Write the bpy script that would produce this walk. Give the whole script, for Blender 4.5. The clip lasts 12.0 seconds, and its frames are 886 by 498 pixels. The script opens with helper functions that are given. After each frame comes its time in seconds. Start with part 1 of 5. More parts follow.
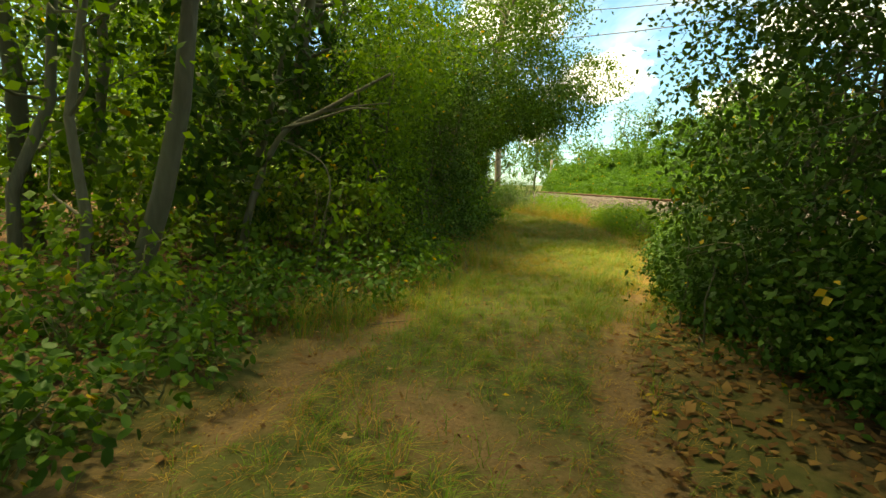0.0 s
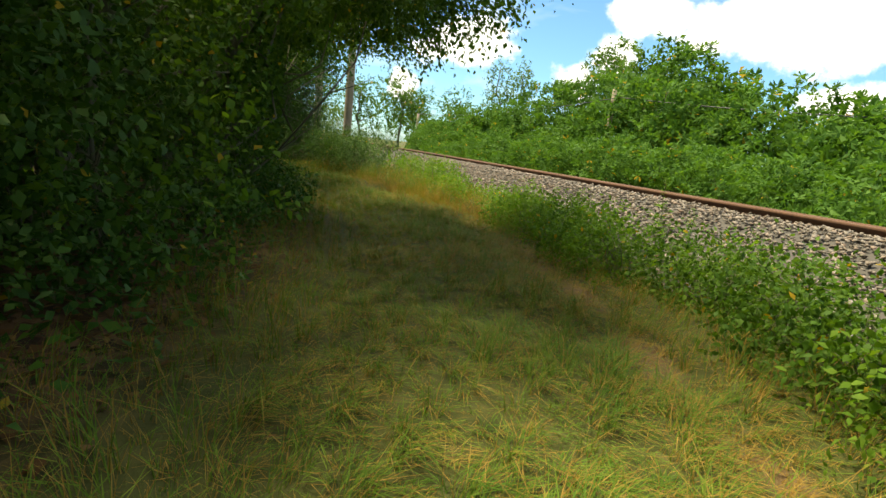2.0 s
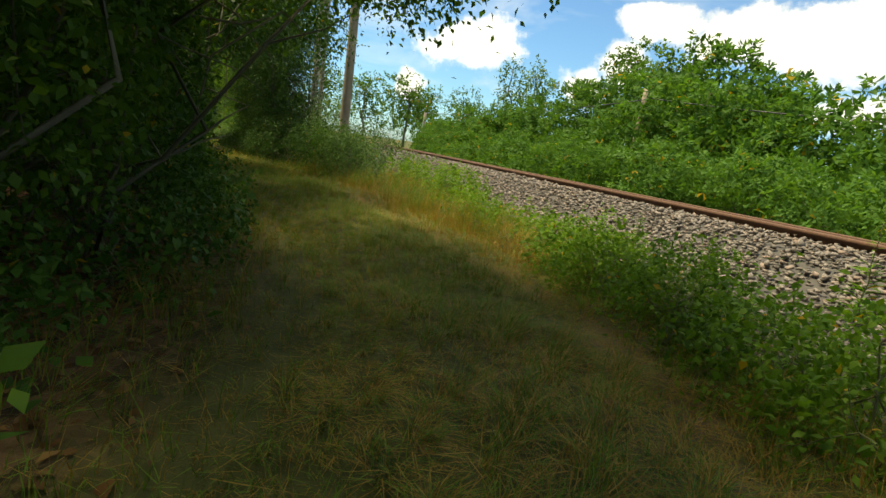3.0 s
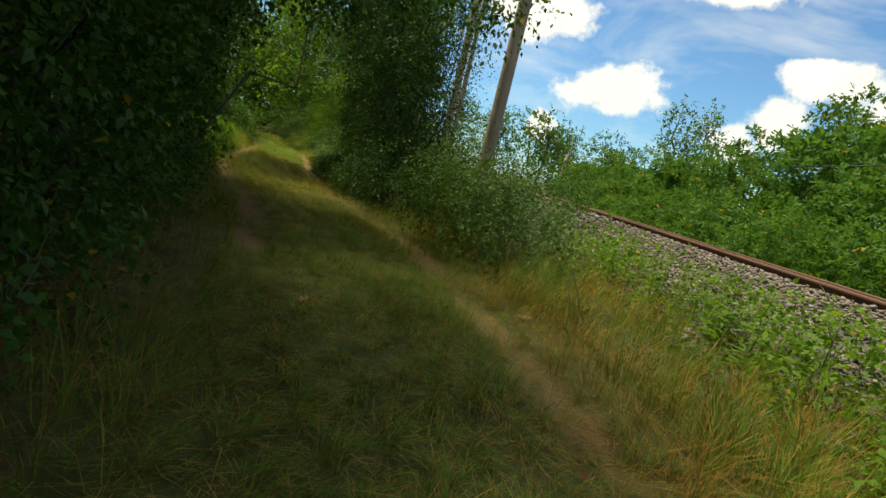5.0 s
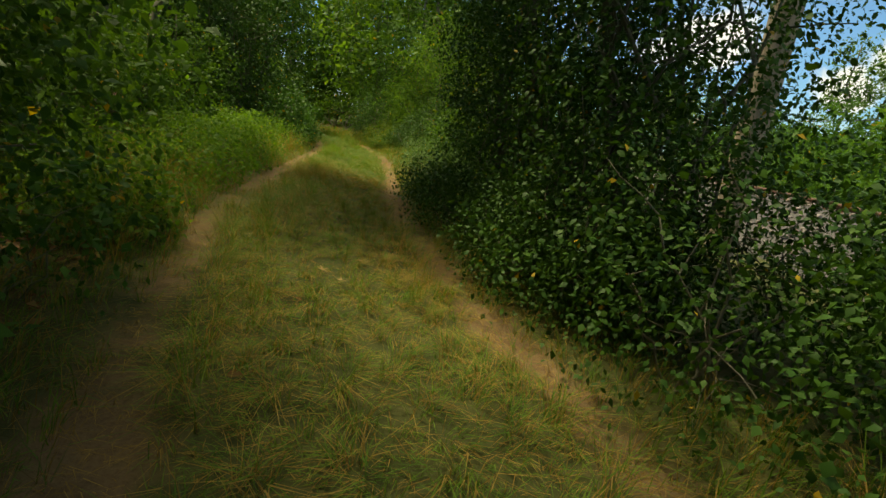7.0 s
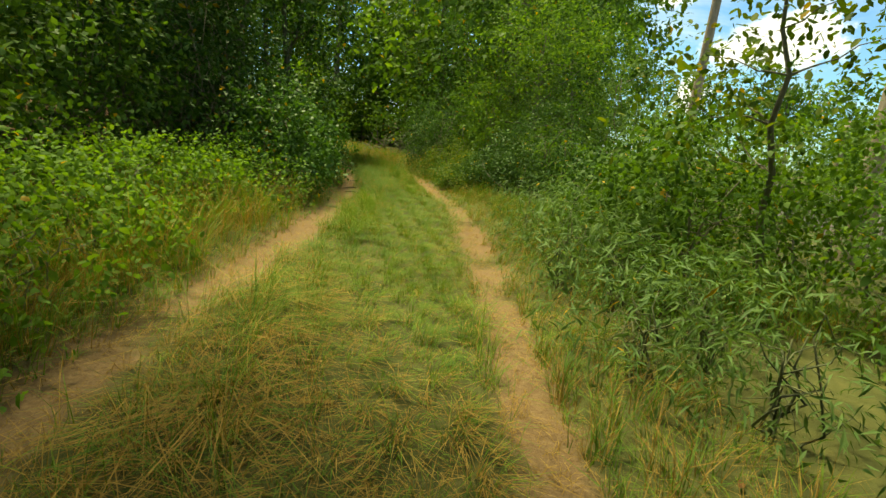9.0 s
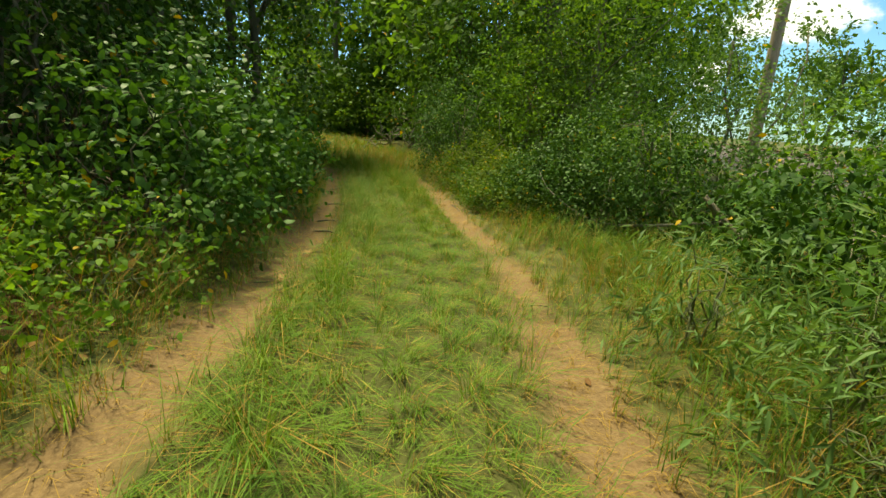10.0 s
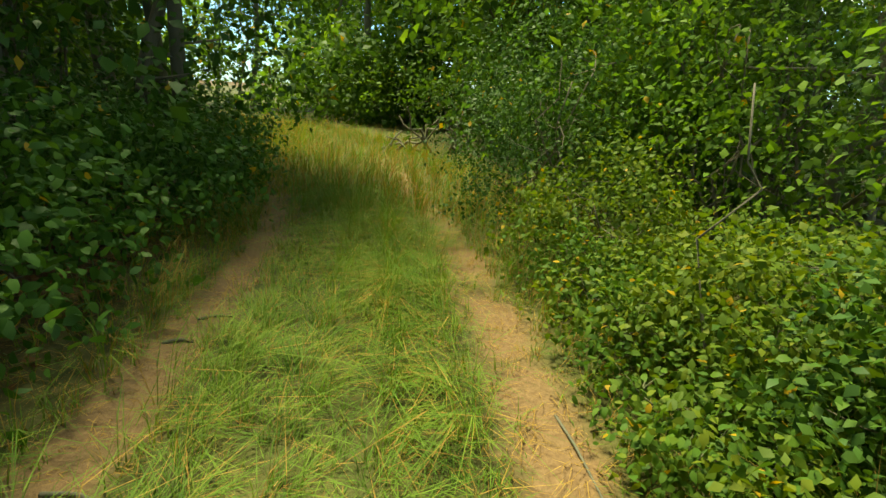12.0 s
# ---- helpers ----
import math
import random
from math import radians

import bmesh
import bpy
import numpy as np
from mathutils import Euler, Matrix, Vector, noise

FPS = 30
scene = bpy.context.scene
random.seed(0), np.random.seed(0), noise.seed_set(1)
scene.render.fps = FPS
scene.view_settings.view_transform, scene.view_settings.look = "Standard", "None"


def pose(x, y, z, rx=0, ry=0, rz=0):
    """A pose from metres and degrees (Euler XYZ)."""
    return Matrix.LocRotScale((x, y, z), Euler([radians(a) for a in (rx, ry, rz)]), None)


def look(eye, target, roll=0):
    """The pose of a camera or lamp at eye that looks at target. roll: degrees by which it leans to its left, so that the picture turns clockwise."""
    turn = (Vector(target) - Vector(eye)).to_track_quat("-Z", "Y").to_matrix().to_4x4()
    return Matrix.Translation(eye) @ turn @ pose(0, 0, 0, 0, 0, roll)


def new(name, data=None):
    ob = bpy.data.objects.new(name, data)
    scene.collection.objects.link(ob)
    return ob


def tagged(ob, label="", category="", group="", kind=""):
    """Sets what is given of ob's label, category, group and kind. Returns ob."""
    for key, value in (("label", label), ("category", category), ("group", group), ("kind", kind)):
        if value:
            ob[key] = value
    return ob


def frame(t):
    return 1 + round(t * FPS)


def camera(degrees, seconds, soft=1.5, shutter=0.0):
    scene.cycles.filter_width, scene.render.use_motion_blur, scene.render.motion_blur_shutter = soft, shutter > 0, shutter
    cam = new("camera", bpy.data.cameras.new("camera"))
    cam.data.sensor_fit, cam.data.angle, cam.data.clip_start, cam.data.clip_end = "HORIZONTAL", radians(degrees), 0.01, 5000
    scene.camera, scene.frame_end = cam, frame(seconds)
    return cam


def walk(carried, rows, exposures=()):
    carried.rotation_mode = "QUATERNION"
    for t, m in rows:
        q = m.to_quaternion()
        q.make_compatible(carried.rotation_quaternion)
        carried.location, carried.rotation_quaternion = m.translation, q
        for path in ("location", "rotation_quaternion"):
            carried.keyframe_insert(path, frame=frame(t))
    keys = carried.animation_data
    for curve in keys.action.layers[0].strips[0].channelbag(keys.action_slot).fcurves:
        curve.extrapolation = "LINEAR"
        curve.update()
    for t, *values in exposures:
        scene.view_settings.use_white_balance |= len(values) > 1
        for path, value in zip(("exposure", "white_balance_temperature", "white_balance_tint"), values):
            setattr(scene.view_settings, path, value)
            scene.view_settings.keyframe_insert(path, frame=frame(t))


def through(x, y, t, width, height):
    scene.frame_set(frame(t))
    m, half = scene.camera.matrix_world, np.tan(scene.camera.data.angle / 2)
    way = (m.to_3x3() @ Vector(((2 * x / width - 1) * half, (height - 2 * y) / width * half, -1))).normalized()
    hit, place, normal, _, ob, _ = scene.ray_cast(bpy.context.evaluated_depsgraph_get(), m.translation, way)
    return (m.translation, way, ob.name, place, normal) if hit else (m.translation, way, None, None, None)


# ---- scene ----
cam = camera(82.0, 12.0, soft=1.5)
PATH = [
    (0.0, (1.634, -1.411, 0.918), (1.549, 0.571, 0.664), 0.9),
    (0.5, (1.679, 0.014, 0.915), (1.748, 1.989, 0.609), 4.0),
    (1.0, (1.855, 1.454, 0.920), (2.061, 3.414, 0.581), 3.3),
    (1.5, (2.181, 2.848, 0.915), (2.517, 4.784, 0.540), 4.7),
    (2.0, (2.518, 4.202, 0.905), (2.978, 6.107, 0.510), 6.3),
    (2.5, (2.674, 5.391, 0.905), (3.174, 7.286, 0.505), 7.1),
    (3.5, (2.985, 7.955, 0.907), (3.345, 9.89, 0.52), 9.4),
    (4.5, (2.857, 10.541, 0.909), (3.025, 12.500, 0.540), 11.8),
    (5.0, (2.646, 11.957, 0.909), (2.651, 13.928, 0.572), 13.6),
    (5.5, (2.342, 13.354, 0.911), (2.272, 15.324, 0.574), 13.8),
    (6.0, (1.996, 14.575, 0.910), (1.792, 16.532, 0.554), 12.8),
    (6.5, (1.570, 15.788, 0.915), (1.314, 17.734, 0.528), 10.8),
    (7.0, (1.037, 17.062, 0.915), (0.743, 18.983, 0.441), 8.6),
    (7.5, (0.549, 18.399, 0.910), (0.131, 20.320, 0.547), 13.2),
    (9.5, (-1.343, 23.755, 0.919), (-1.908, 25.610, 0.431), 4.9),
    (10.0, (-1.845, 25.100, 0.912), (-2.425, 26.946, 0.407), 4.4),
    (10.5, (-2.251, 26.360, 0.908), (-2.842, 28.195, 0.375), 3.3),
    (11.0, (-2.627, 27.348, 0.915), (-3.234, 29.167, 0.347), 1.4),
    (11.5, (-2.952, 28.192, 0.910), (-3.637, 29.978, 0.326), -0.2),
    (12.0, (-3.275, 29.031, 0.914), (-4.039, 30.787, 0.337), 3.3),
]
EXPOSURES = [(0.0, 1.8, 11000, -4), (0.5, 2.3, 9900, -1), (1.0, 2.15, 9000, 2), (1.5, 1.85, 8000, 3), (2.0, 1.35, 8000, 2), (2.5, 1.1, 8100, 2), (4.5, 0.85, 7900, 3), (5.5, 0.65, 7500, 2), (6.5, 0.5, 7200, 2),
             (7.0, 0.75, 8200, 0), (7.5, 1.2, 9400, -3), (9.5, 1.2, 8200, -5), (10.5, 1.15, 7900, -4), (11.5, 1.2, 7900, -4), (12.0, 1.5, 8100, -5)]
walk(cam, [(t, look(eye, target, roll)) for t, eye, target, roll in PATH], EXPOSURES)

# ---- light ----
SUN_EL, SUN_AZ = radians(68), radians(-62)   # azimuth from +y towards +x
sun_dir = Vector((math.sin(SUN_AZ) * math.cos(SUN_EL), math.cos(SUN_AZ) * math.cos(SUN_EL), math.sin(SUN_EL)))
sun_data = bpy.data.lights.new("sun", "SUN")
sun_data.energy, sun_data.angle, sun_data.color = 4.6, radians(11.0), (1.0, 0.92, 0.74)
sun = new("sun", sun_data)
sun.matrix_world = look(sun_dir * 40, (0, 0, 0))

world = bpy.data.worlds.new("sky")
scene.world = world
world.use_nodes = True


class Nodes:
    """Short hand for a node tree."""

    def __init__(self, tree):
        self.tree = tree
        tree.nodes.clear()

    def add(self, kind, inputs=None, **props):
        n = self.tree.nodes.new(kind)
        if "operation" in props:
            n.operation = props["operation"]
        if "use_clamp" in props:
            n.use_clamp = props["use_clamp"]
        if "data_type" in props:
            n.data_type = props["data_type"]
        if "blend_type" in props:
            n.blend_type = props["blend_type"]
        if "interpolation_type" in props:
            n.interpolation_type = props["interpolation_type"]
        if "attribute_name" in props:
            n.attribute_name = props["attribute_name"]
        for k, v in (inputs or {}).items():
            if isinstance(v, bpy.types.NodeSocket):
                self.tree.links.new(v, n.inputs[k])
            else:
                n.inputs[k].default_value = v
        return n

    def math(self, op, a, b=0.0, clamp=False):
        return self.add("ShaderNodeMath", {0: a, 1: b}, operation=op, use_clamp=clamp).outputs[0]

    def mix(self, fac, a, b, mode="MIX"):
        n = self.add("ShaderNodeMix", {0: fac, 6: a, 7: b}, data_type="RGBA", blend_type=mode)
        return n.outputs[2]

    def noise(self, vec, scale, detail=3.0, rough=0.55, distortion=0.0):
        return self.add("ShaderNodeTexNoise", {"Vector": vec, "Scale": scale, "Detail": detail, "Roughness": rough, "Distortion": distortion}).outputs["Fac"]

    def ramp(self, fac, stops):
        n = self.add("ShaderNodeValToRGB", {0: fac})
        e = n.color_ramp.elements
        while len(e) < len(stops):
            e.new(0.5)
        for el, (p, c) in zip(e, stops):
            el.position = p
            el.color = (*c, 1) if len(c) == 3 else c
        return n.outputs[0]


def build_sky():
    n = Nodes(world.node_tree)
    sky = n.add("ShaderNodeTexSky")
    sky.sky_type, sky.sun_disc, sky.sun_elevation, sky.sun_rotation = "NISHITA", False, SUN_EL, SUN_AZ
    sky.dust_density, sky.ozone_density = 0.6, 2.0
    co = n.add("ShaderNodeTexCoord").outputs["Generated"]
    wob = n.add("ShaderNodeTexNoise", {"Vector": co, "Scale": 9.0, "Detail": 6.0, "Roughness": 0.6})
    # cumulus: direction, width, height
    clouds = [((0.225, 0.955, 0.185), 0.085, 0.05), ((0.12, 0.985, 0.10), 0.03, 0.03), ((0.07, 0.955, 0.29), 0.10, 0.05),
              ((0.43, 0.89, 0.14), 0.05, 0.045), ((0.53, 0.81, 0.245), 0.09, 0.035), ((0.62, 0.75, 0.235), 0.12, 0.06), ((0.47, 0.86, 0.175), 0.05, 0.05),
              ((0.72, 0.66, 0.22), 0.14, 0.07), ((0.76, 0.63, 0.13), 0.08, 0.035), ((0.35, 0.90, 0.36), 0.16, 0.03), ((0.85, 0.45, 0.3), 0.25, 0.10),
              ((-0.4, 0.85, 0.35), 0.3, 0.10), ((0.9, -0.3, 0.3), 0.3, 0.12), ((0.2, -0.9, 0.4), 0.4, 0.15)]
    best = None
    for c, w, h in clouds:
        d = n.add("ShaderNodeVectorMath", {0: co, 1: c}, operation="SUBTRACT").outputs[0]
        d = n.add("ShaderNodeVectorMath", {0: d, 1: (1 / w, 1 / w, 1 / h)}, operation="MULTIPLY").outputs[0]
        r = n.math("SUBTRACT", 1.0, n.add("ShaderNodeVectorMath", {0: d}, operation="LENGTH").outputs["Value"])
        best = r if best is None else n.math("MAXIMUM", best, r)
    puff = n.math("ADD", best, n.math("MULTIPLY", n.math("SUBTRACT", wob.outputs["Fac"], 0.5), 2.6))
    puff = n.add("ShaderNodeMapRange", {0: puff, 1: -0.05, 2: 0.35}, interpolation_type="SMOOTHSTEP").outputs[0]
    veil = n.noise(n.add("ShaderNodeVectorMath", {0: co, 1: (1, 1, 3.5)}, operation="MULTIPLY").outputs[0], 2.6, 5.0, 0.6, 0.6)
    veil = n.add("ShaderNodeMapRange", {0: veil, 1: 0.50, 2: 0.80, 4: 0.6}).outputs[0]
    heap = n.add("ShaderNodeMapRange", {0: n.noise(co, 3.2, 6.0, 0.58), 1: 0.45, 2: 0.58}, interpolation_type="SMOOTHSTEP").outputs[0]
    high = n.add("ShaderNodeMapRange", {0: n.add("ShaderNodeSeparateXYZ", {0: co}).outputs[2], 1: 0.34, 2: 0.5}).outputs[0]
    cover = n.math("MAXIMUM", n.math("MAXIMUM", puff, veil), n.math("MULTIPLY", heap, high))
    tone = n.mix(wob.outputs["Fac"], (5.5, 5.9, 6.6, 1), (9.5, 9.5, 9.4, 1))
    col = n.mix(cover, n.mix(1.0, sky.outputs[0], (0.62, 0.95, 1.25, 1), "MULTIPLY"), tone)
    bg = n.add("ShaderNodeBackground", {"Color": col, "Strength": 0.085})
    n.add("ShaderNodeOutputWorld", {"Surface": bg.outputs[0]})


build_sky()


# ---- materials ----
def material(name):
    m = bpy.data.materials.new(name)
    m.use_nodes = True
    return m, Nodes(m.node_tree)


def leaf_material(name, stops, rough=0.5, through=0.35, old=None, gloss=0.12, clump=0.0):
    """Foliage: one tone per leaf, thin enough to let light through."""
    m, n = material(name)
    rnd = n.add("ShaderNodeNewGeometry").outputs["Random Per Island"]
    pos = n.add("ShaderNodeNewGeometry").outputs["Position"]
    big = n.noise(pos, 1.1, 3)
    t = n.math("ADD", n.math("MULTIPLY", rnd, 0.62 - 0.3 * clump), n.math("MULTIPLY", big, 0.40), True)
    if clump:
        patch = n.math("SUBTRACT", n.noise(pos, 7.0, 2, 0.6), 0.33)
        t = n.math("ADD", t, n.math("MULTIPLY", patch, 1.1 * clump), True)
    col = n.ramp(t, [(f, (r, g, 0.72 * b)) for f, (r, g, b) in stops])
    if old:
        share, tint = old
        rare = n.math("FRACT", n.math("MULTIPLY", rnd, 37.7))
        patch = n.math("MULTIPLY", n.noise(pos, 2.3, 1), 2.0 * share)
        col = n.mix(n.math("LESS_THAN", rare, patch), col, (*tint, 1))
    vein = n.noise(pos, 70, 2)
    col = n.mix(n.math("MULTIPLY", vein, 0.35), col, n.mix(1.0, col, (0.55, 0.62, 0.5, 1), "MULTIPLY"))
    p = n.add("ShaderNodeBsdfPrincipled", {"Base Color": col, "Roughness": rough + 0.08, "Specular IOR Level": gloss})
    tr = n.add("ShaderNodeBsdfTranslucent", {"Color": n.mix(1.0, col, (1.5, 1.45, 0.7, 1), "MULTIPLY")})
    sh = n.add("ShaderNodeMixShader", {0: through, 1: p.outputs[0], 2: tr.outputs[0]})
    n.add("ShaderNodeOutputMaterial", {"Surface": sh.outputs[0]})
    return m


YELLOW = (0.36, 0.24, 0.02)
LEAF = {
    # deep: darker, less translucent; also puts shade into the leaf colour of thickets
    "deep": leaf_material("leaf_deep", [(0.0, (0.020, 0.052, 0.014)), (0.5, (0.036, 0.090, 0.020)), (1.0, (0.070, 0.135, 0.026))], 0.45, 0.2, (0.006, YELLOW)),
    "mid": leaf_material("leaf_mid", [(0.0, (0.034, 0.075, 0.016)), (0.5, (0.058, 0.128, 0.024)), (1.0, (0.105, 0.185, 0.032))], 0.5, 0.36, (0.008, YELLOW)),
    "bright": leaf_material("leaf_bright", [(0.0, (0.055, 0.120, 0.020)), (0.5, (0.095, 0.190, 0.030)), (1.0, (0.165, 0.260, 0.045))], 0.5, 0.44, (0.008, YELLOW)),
    "locust": leaf_material("leaf_locust", [(0.0, (0.038, 0.095, 0.024)), (0.5, (0.062, 0.145, 0.034)), (1.0, (0.110, 0.205, 0.050))], 0.55, 0.4, (0.008, YELLOW)),
    "yellowing": leaf_material("leaf_yellowing", [(0.0, (0.045, 0.085, 0.014)), (0.6, (0.085, 0.140, 0.020)), (1.0, (0.18, 0.20, 0.03))], 0.5, 0.35, (0.02, YELLOW)),
    "ivy": leaf_material("leaf_ground", [(0.0, (0.026, 0.070, 0.016)), (0.5, (0.046, 0.115, 0.024)), (1.0, (0.085, 0.175, 0.034))], 0.4, 0.28, (0.012, YELLOW)),
    "silver": leaf_material("leaf_silver", [(0.0, (0.055, 0.11, 0.045)), (0.5, (0.095, 0.17, 0.07)), (1.0, (0.15, 0.235, 0.10))], 0.45, 0.3, (0.004, YELLOW)),
}
GRASS = leaf_material("grass_green", [(0.0, (0.030, 0.068, 0.012)), (0.4, (0.075, 0.155, 0.024)), (0.75, (0.145, 0.225, 0.040)), (1.0, (0.235, 0.25, 0.065))], 0.55, 0.3, None, 0.15, 0.9)
STRAW = leaf_material("grass_straw", [(0.0, (0.11, 0.078, 0.024)), (0.5, (0.26, 0.16, 0.052)), (1.0, (0.46, 0.32, 0.125))], 0.65, 0.25, None, 0.15, 0.6)
LITTER = leaf_material("dead_leaf", [(0.0, (0.05, 0.024, 0.012)), (0.5, (0.13, 0.062, 0.028)), (1.0, (0.30, 0.18, 0.085))], 0.7, 0.15, (0.025, YELLOW), 0.2)


def bark_material(name, dark, light, scale=14.0):
    m, n = material(name)
    co = n.add("ShaderNodeTexCoord").outputs["Object"]
    st = n.add("ShaderNodeMapping", {"Vector": co, "Scale": (1, 1, 0.18)}).outputs[0]
    a = n.noise(st, scale, 6, 0.65, 0.4)
    b = n.noise(co, 2.0, 3)
    col = n.mix(b, n.ramp(a, [(0.3, dark), (0.7, light)]), (0.09, 0.105, 0.06, 1))
    bump = n.add("ShaderNodeBump", {"Height": a, "Strength": 0.7, "Distance": 0.02})
    p = n.add("ShaderNodeBsdfPrincipled", {"Base Color": col, "Roughness": 0.9, "Normal": bump.outputs[0]})
    n.add("ShaderNodeOutputMaterial", {"Surface": p.outputs[0]})
    return m


BARK = bark_material("bark", (0.035, 0.027, 0.020), (0.12, 0.095, 0.07))
BARK_PALE = bark_material("bark_pale", (0.07, 0.058, 0.043), (0.22, 0.185, 0.14), 20)
TWIG = bark_material("twig", (0.10, 0.075, 0.05), (0.24, 0.19, 0.13), 30)
STEM = bark_material("green_stem", (0.06, 0.085, 0.02), (0.16, 0.17, 0.06), 30)
POLEWOOD = bark_material("pole_wood", (0.30, 0.21, 0.15), (0.52, 0.40, 0.30), 18)


def ground_material():
    m, n = material("soil")
    co = n.add("ShaderNodeTexCoord").outputs["Object"]
    bare = n.add("ShaderNodeAttribute", attribute_name="bare").outputs["Fac"]
    wood = n.add("ShaderNodeAttribute", attribute_name="woodland").outputs["Fac"]
    fine, mid, big = n.noise(co, 55, 6, 0.7), n.noise(co, 7, 5, 0.6), n.noise(co, 0.9, 4)
    sand = n.ramp(fine, [(0.25, (0.10, 0.062, 0.028)), (0.55, (0.20, 0.134, 0.062)), (0.8, (0.30, 0.210, 0.104))])
    sand = n.mix(n.math("MULTIPLY", mid, 0.6), sand, (0.12, 0.070, 0.034, 1))
    turf = n.ramp(mid, [(0.3, (0.048, 0.062, 0.014)), (0.6, (0.10, 0.105, 0.028)), (0.8, (0.17, 0.14, 0.05))])
    turf = n.mix(n.math("MULTIPLY", fine, 0.5), turf, (0.04, 0.035, 0.014, 1))
    leafy = n.ramp(n.add("ShaderNodeTexVoronoi", {"Vector": co, "Scale": 22.0, "Randomness": 1.0}).outputs["Color"],
                   [(0.2, (0.045, 0.026, 0.014)), (0.55, (0.12, 0.062, 0.03)), (0.85, (0.20, 0.11, 0.055))])
    edge = n.math("ADD", bare, n.math("MULTIPLY", n.math("SUBTRACT", mid, 0.5), 0.9))
    edge = n.add("ShaderNodeMapRange", {0: edge, 1: 0.28, 2: 0.72}).outputs[0]
    col = n.mix(edge, n.mix(wood, turf, leafy), sand)
    col = n.mix(n.math("MULTIPLY", big, 0.4), col, n.mix(1.0, col, (0.6, 0.62, 0.6, 1), "MULTIPLY"))
    h = n.math("ADD", n.math("MULTIPLY", fine, 0.4), mid)
    bump = n.add("ShaderNodeBump", {"Height": h, "Strength": 0.7, "Distance": 0.03})
    p = n.add("ShaderNodeBsdfPrincipled", {"Base Color": col, "Roughness": 0.95, "Specular IOR Level": 0.2, "Normal": bump.outputs[0]})
    n.add("ShaderNodeOutputMaterial", {"Surface": p.outputs[0]})
    return m


def stone_material():
    m, n = material("ballast_stone")
    rnd = n.add("ShaderNodeNewGeometry").outputs["Random Per Island"]
    own = n.add("ShaderNodeObjectInfo").outputs["Random"]
    co = n.add("ShaderNodeNewGeometry").outputs["Position"]
    t = n.math("FRACT", n.math("ADD", rnd, own))
    col = n.ramp(t, [(0.0, (0.10, 0.088, 0.080)), (0.4, (0.17, 0.150, 0.135)), (0.8, (0.23, 0.195, 0.170)), (1.0, (0.26, 0.18, 0.14))])
    g = n.noise(co, 60, 5, 0.7)
    col = n.mix(n.math("MULTIPLY", g, 0.6), col, (0.12, 0.10, 0.09, 1))
    bump = n.add("ShaderNodeBump", {"Height": g, "Strength": 0.4, "Distance": 0.008})
    p = n.add("ShaderNodeBsdfPrincipled", {"Base Color": col, "Roughness": 0.88, "Normal": bump.outputs[0]})
    n.add("ShaderNodeOutputMaterial", {"Surface": p.outputs[0]})
    return m


def rust_material():
    m, n = material("rusty_steel")
    co = n.add("ShaderNodeTexCoord").outputs["Object"]
    a, b = n.noise(co, 40, 6, 0.7), n.noise(co, 3, 3)
    col = n.ramp(a, [(0.3, (0.055, 0.026, 0.015)), (0.6, (0.125, 0.055, 0.028)), (0.8, (0.19, 0.095, 0.052))])
    col = n.mix(n.math("MULTIPLY", b, 0.5), col, (0.11, 0.07, 0.05, 1))
    p = n.add("ShaderNodeBsdfPrincipled", {"Base Color": col, "Roughness": 0.75, "Metallic": 0.25})
    n.add("ShaderNodeOutputMaterial", {"Surface": p.outputs[0]})
    return m


def plain_material(name, col, rough=0.6, metal=0.0):
    m, n = material(name)
    co = n.add("ShaderNodeTexCoord").outputs["Object"]
    c = n.mix(n.noise(co, 25, 4), (*[v * 0.7 for v in col], 1), (*[v * 1.25 for v in col], 1))
    p = n.add("ShaderNodeBsdfPrincipled", {"Base Color": c, "Roughness": rough, "Metallic": metal})
    n.add("ShaderNodeOutputMaterial", {"Surface": p.outputs[0]})
    return m


SOIL, STONE, RUSTY = ground_material(), stone_material(), rust_material()
SLEEPER = bark_material("sleeper_wood", (0.06, 0.045, 0.035), (0.17, 0.13, 0.10), 20)
# near-black core colour: paints the shade in the gaps between ballast stones
GAP_SHADE = plain_material("ballast_gap_shade", (0.060, 0.055, 0.050), 0.95)
CABLE = plain_material("cable", (0.03, 0.03, 0.032), 0.5)
CERAMIC = plain_material("insulator", (0.25, 0.24, 0.22), 0.3)

# ---- plan ----
RNG = np.random.default_rng(7)
RUT_R = [(-40, 0.6), (-8, 1.75), (0.3, 2.25), (1.6, 2.55), (4.5, 3.8), (5.6, 4.1), (7.4, 4.3), (9.6, 4.5), (12.2, 3.85), (13.1, 3.6), (15.1, 3.04), (16.9, 2.43), (18.4, 1.66), (19.6, 0.86), (21.3, 0.12),
         (22.7, -0.46), (24.2, -0.95), (25.2, -1.25), (26.5, -1.68), (27.5, -2.05), (28.6, -2.52), (29.7, -3.15), (30.8, -3.7), (32.3, -4.65), (35.0, -6.7), (38, -10), (42, -16), (80, -80)]
RUT_L = [(-40, -1.0), (-8, 0.15), (0.3, 0.65), (2.8, 1.35), (3.7, 1.8), (5.5, 2.35), (7.3, 2.75), (9.3, 3.05), (10.7, 2.85), (12.8, 2.22), (15, 1.45), (16.6, 0.85), (17.7, 0.25), (18.7, -0.35), (19.8, -0.95), (20.9, -1.5),
         (22.9, -2.2), (24.8, -2.76), (26.3, -3.18), (28.2, -3.85), (29.2, -4.3), (30.3, -4.9), (31.6, -5.65), (34, -7.8), (36, -10.5), (40, -18), (80, -85)]


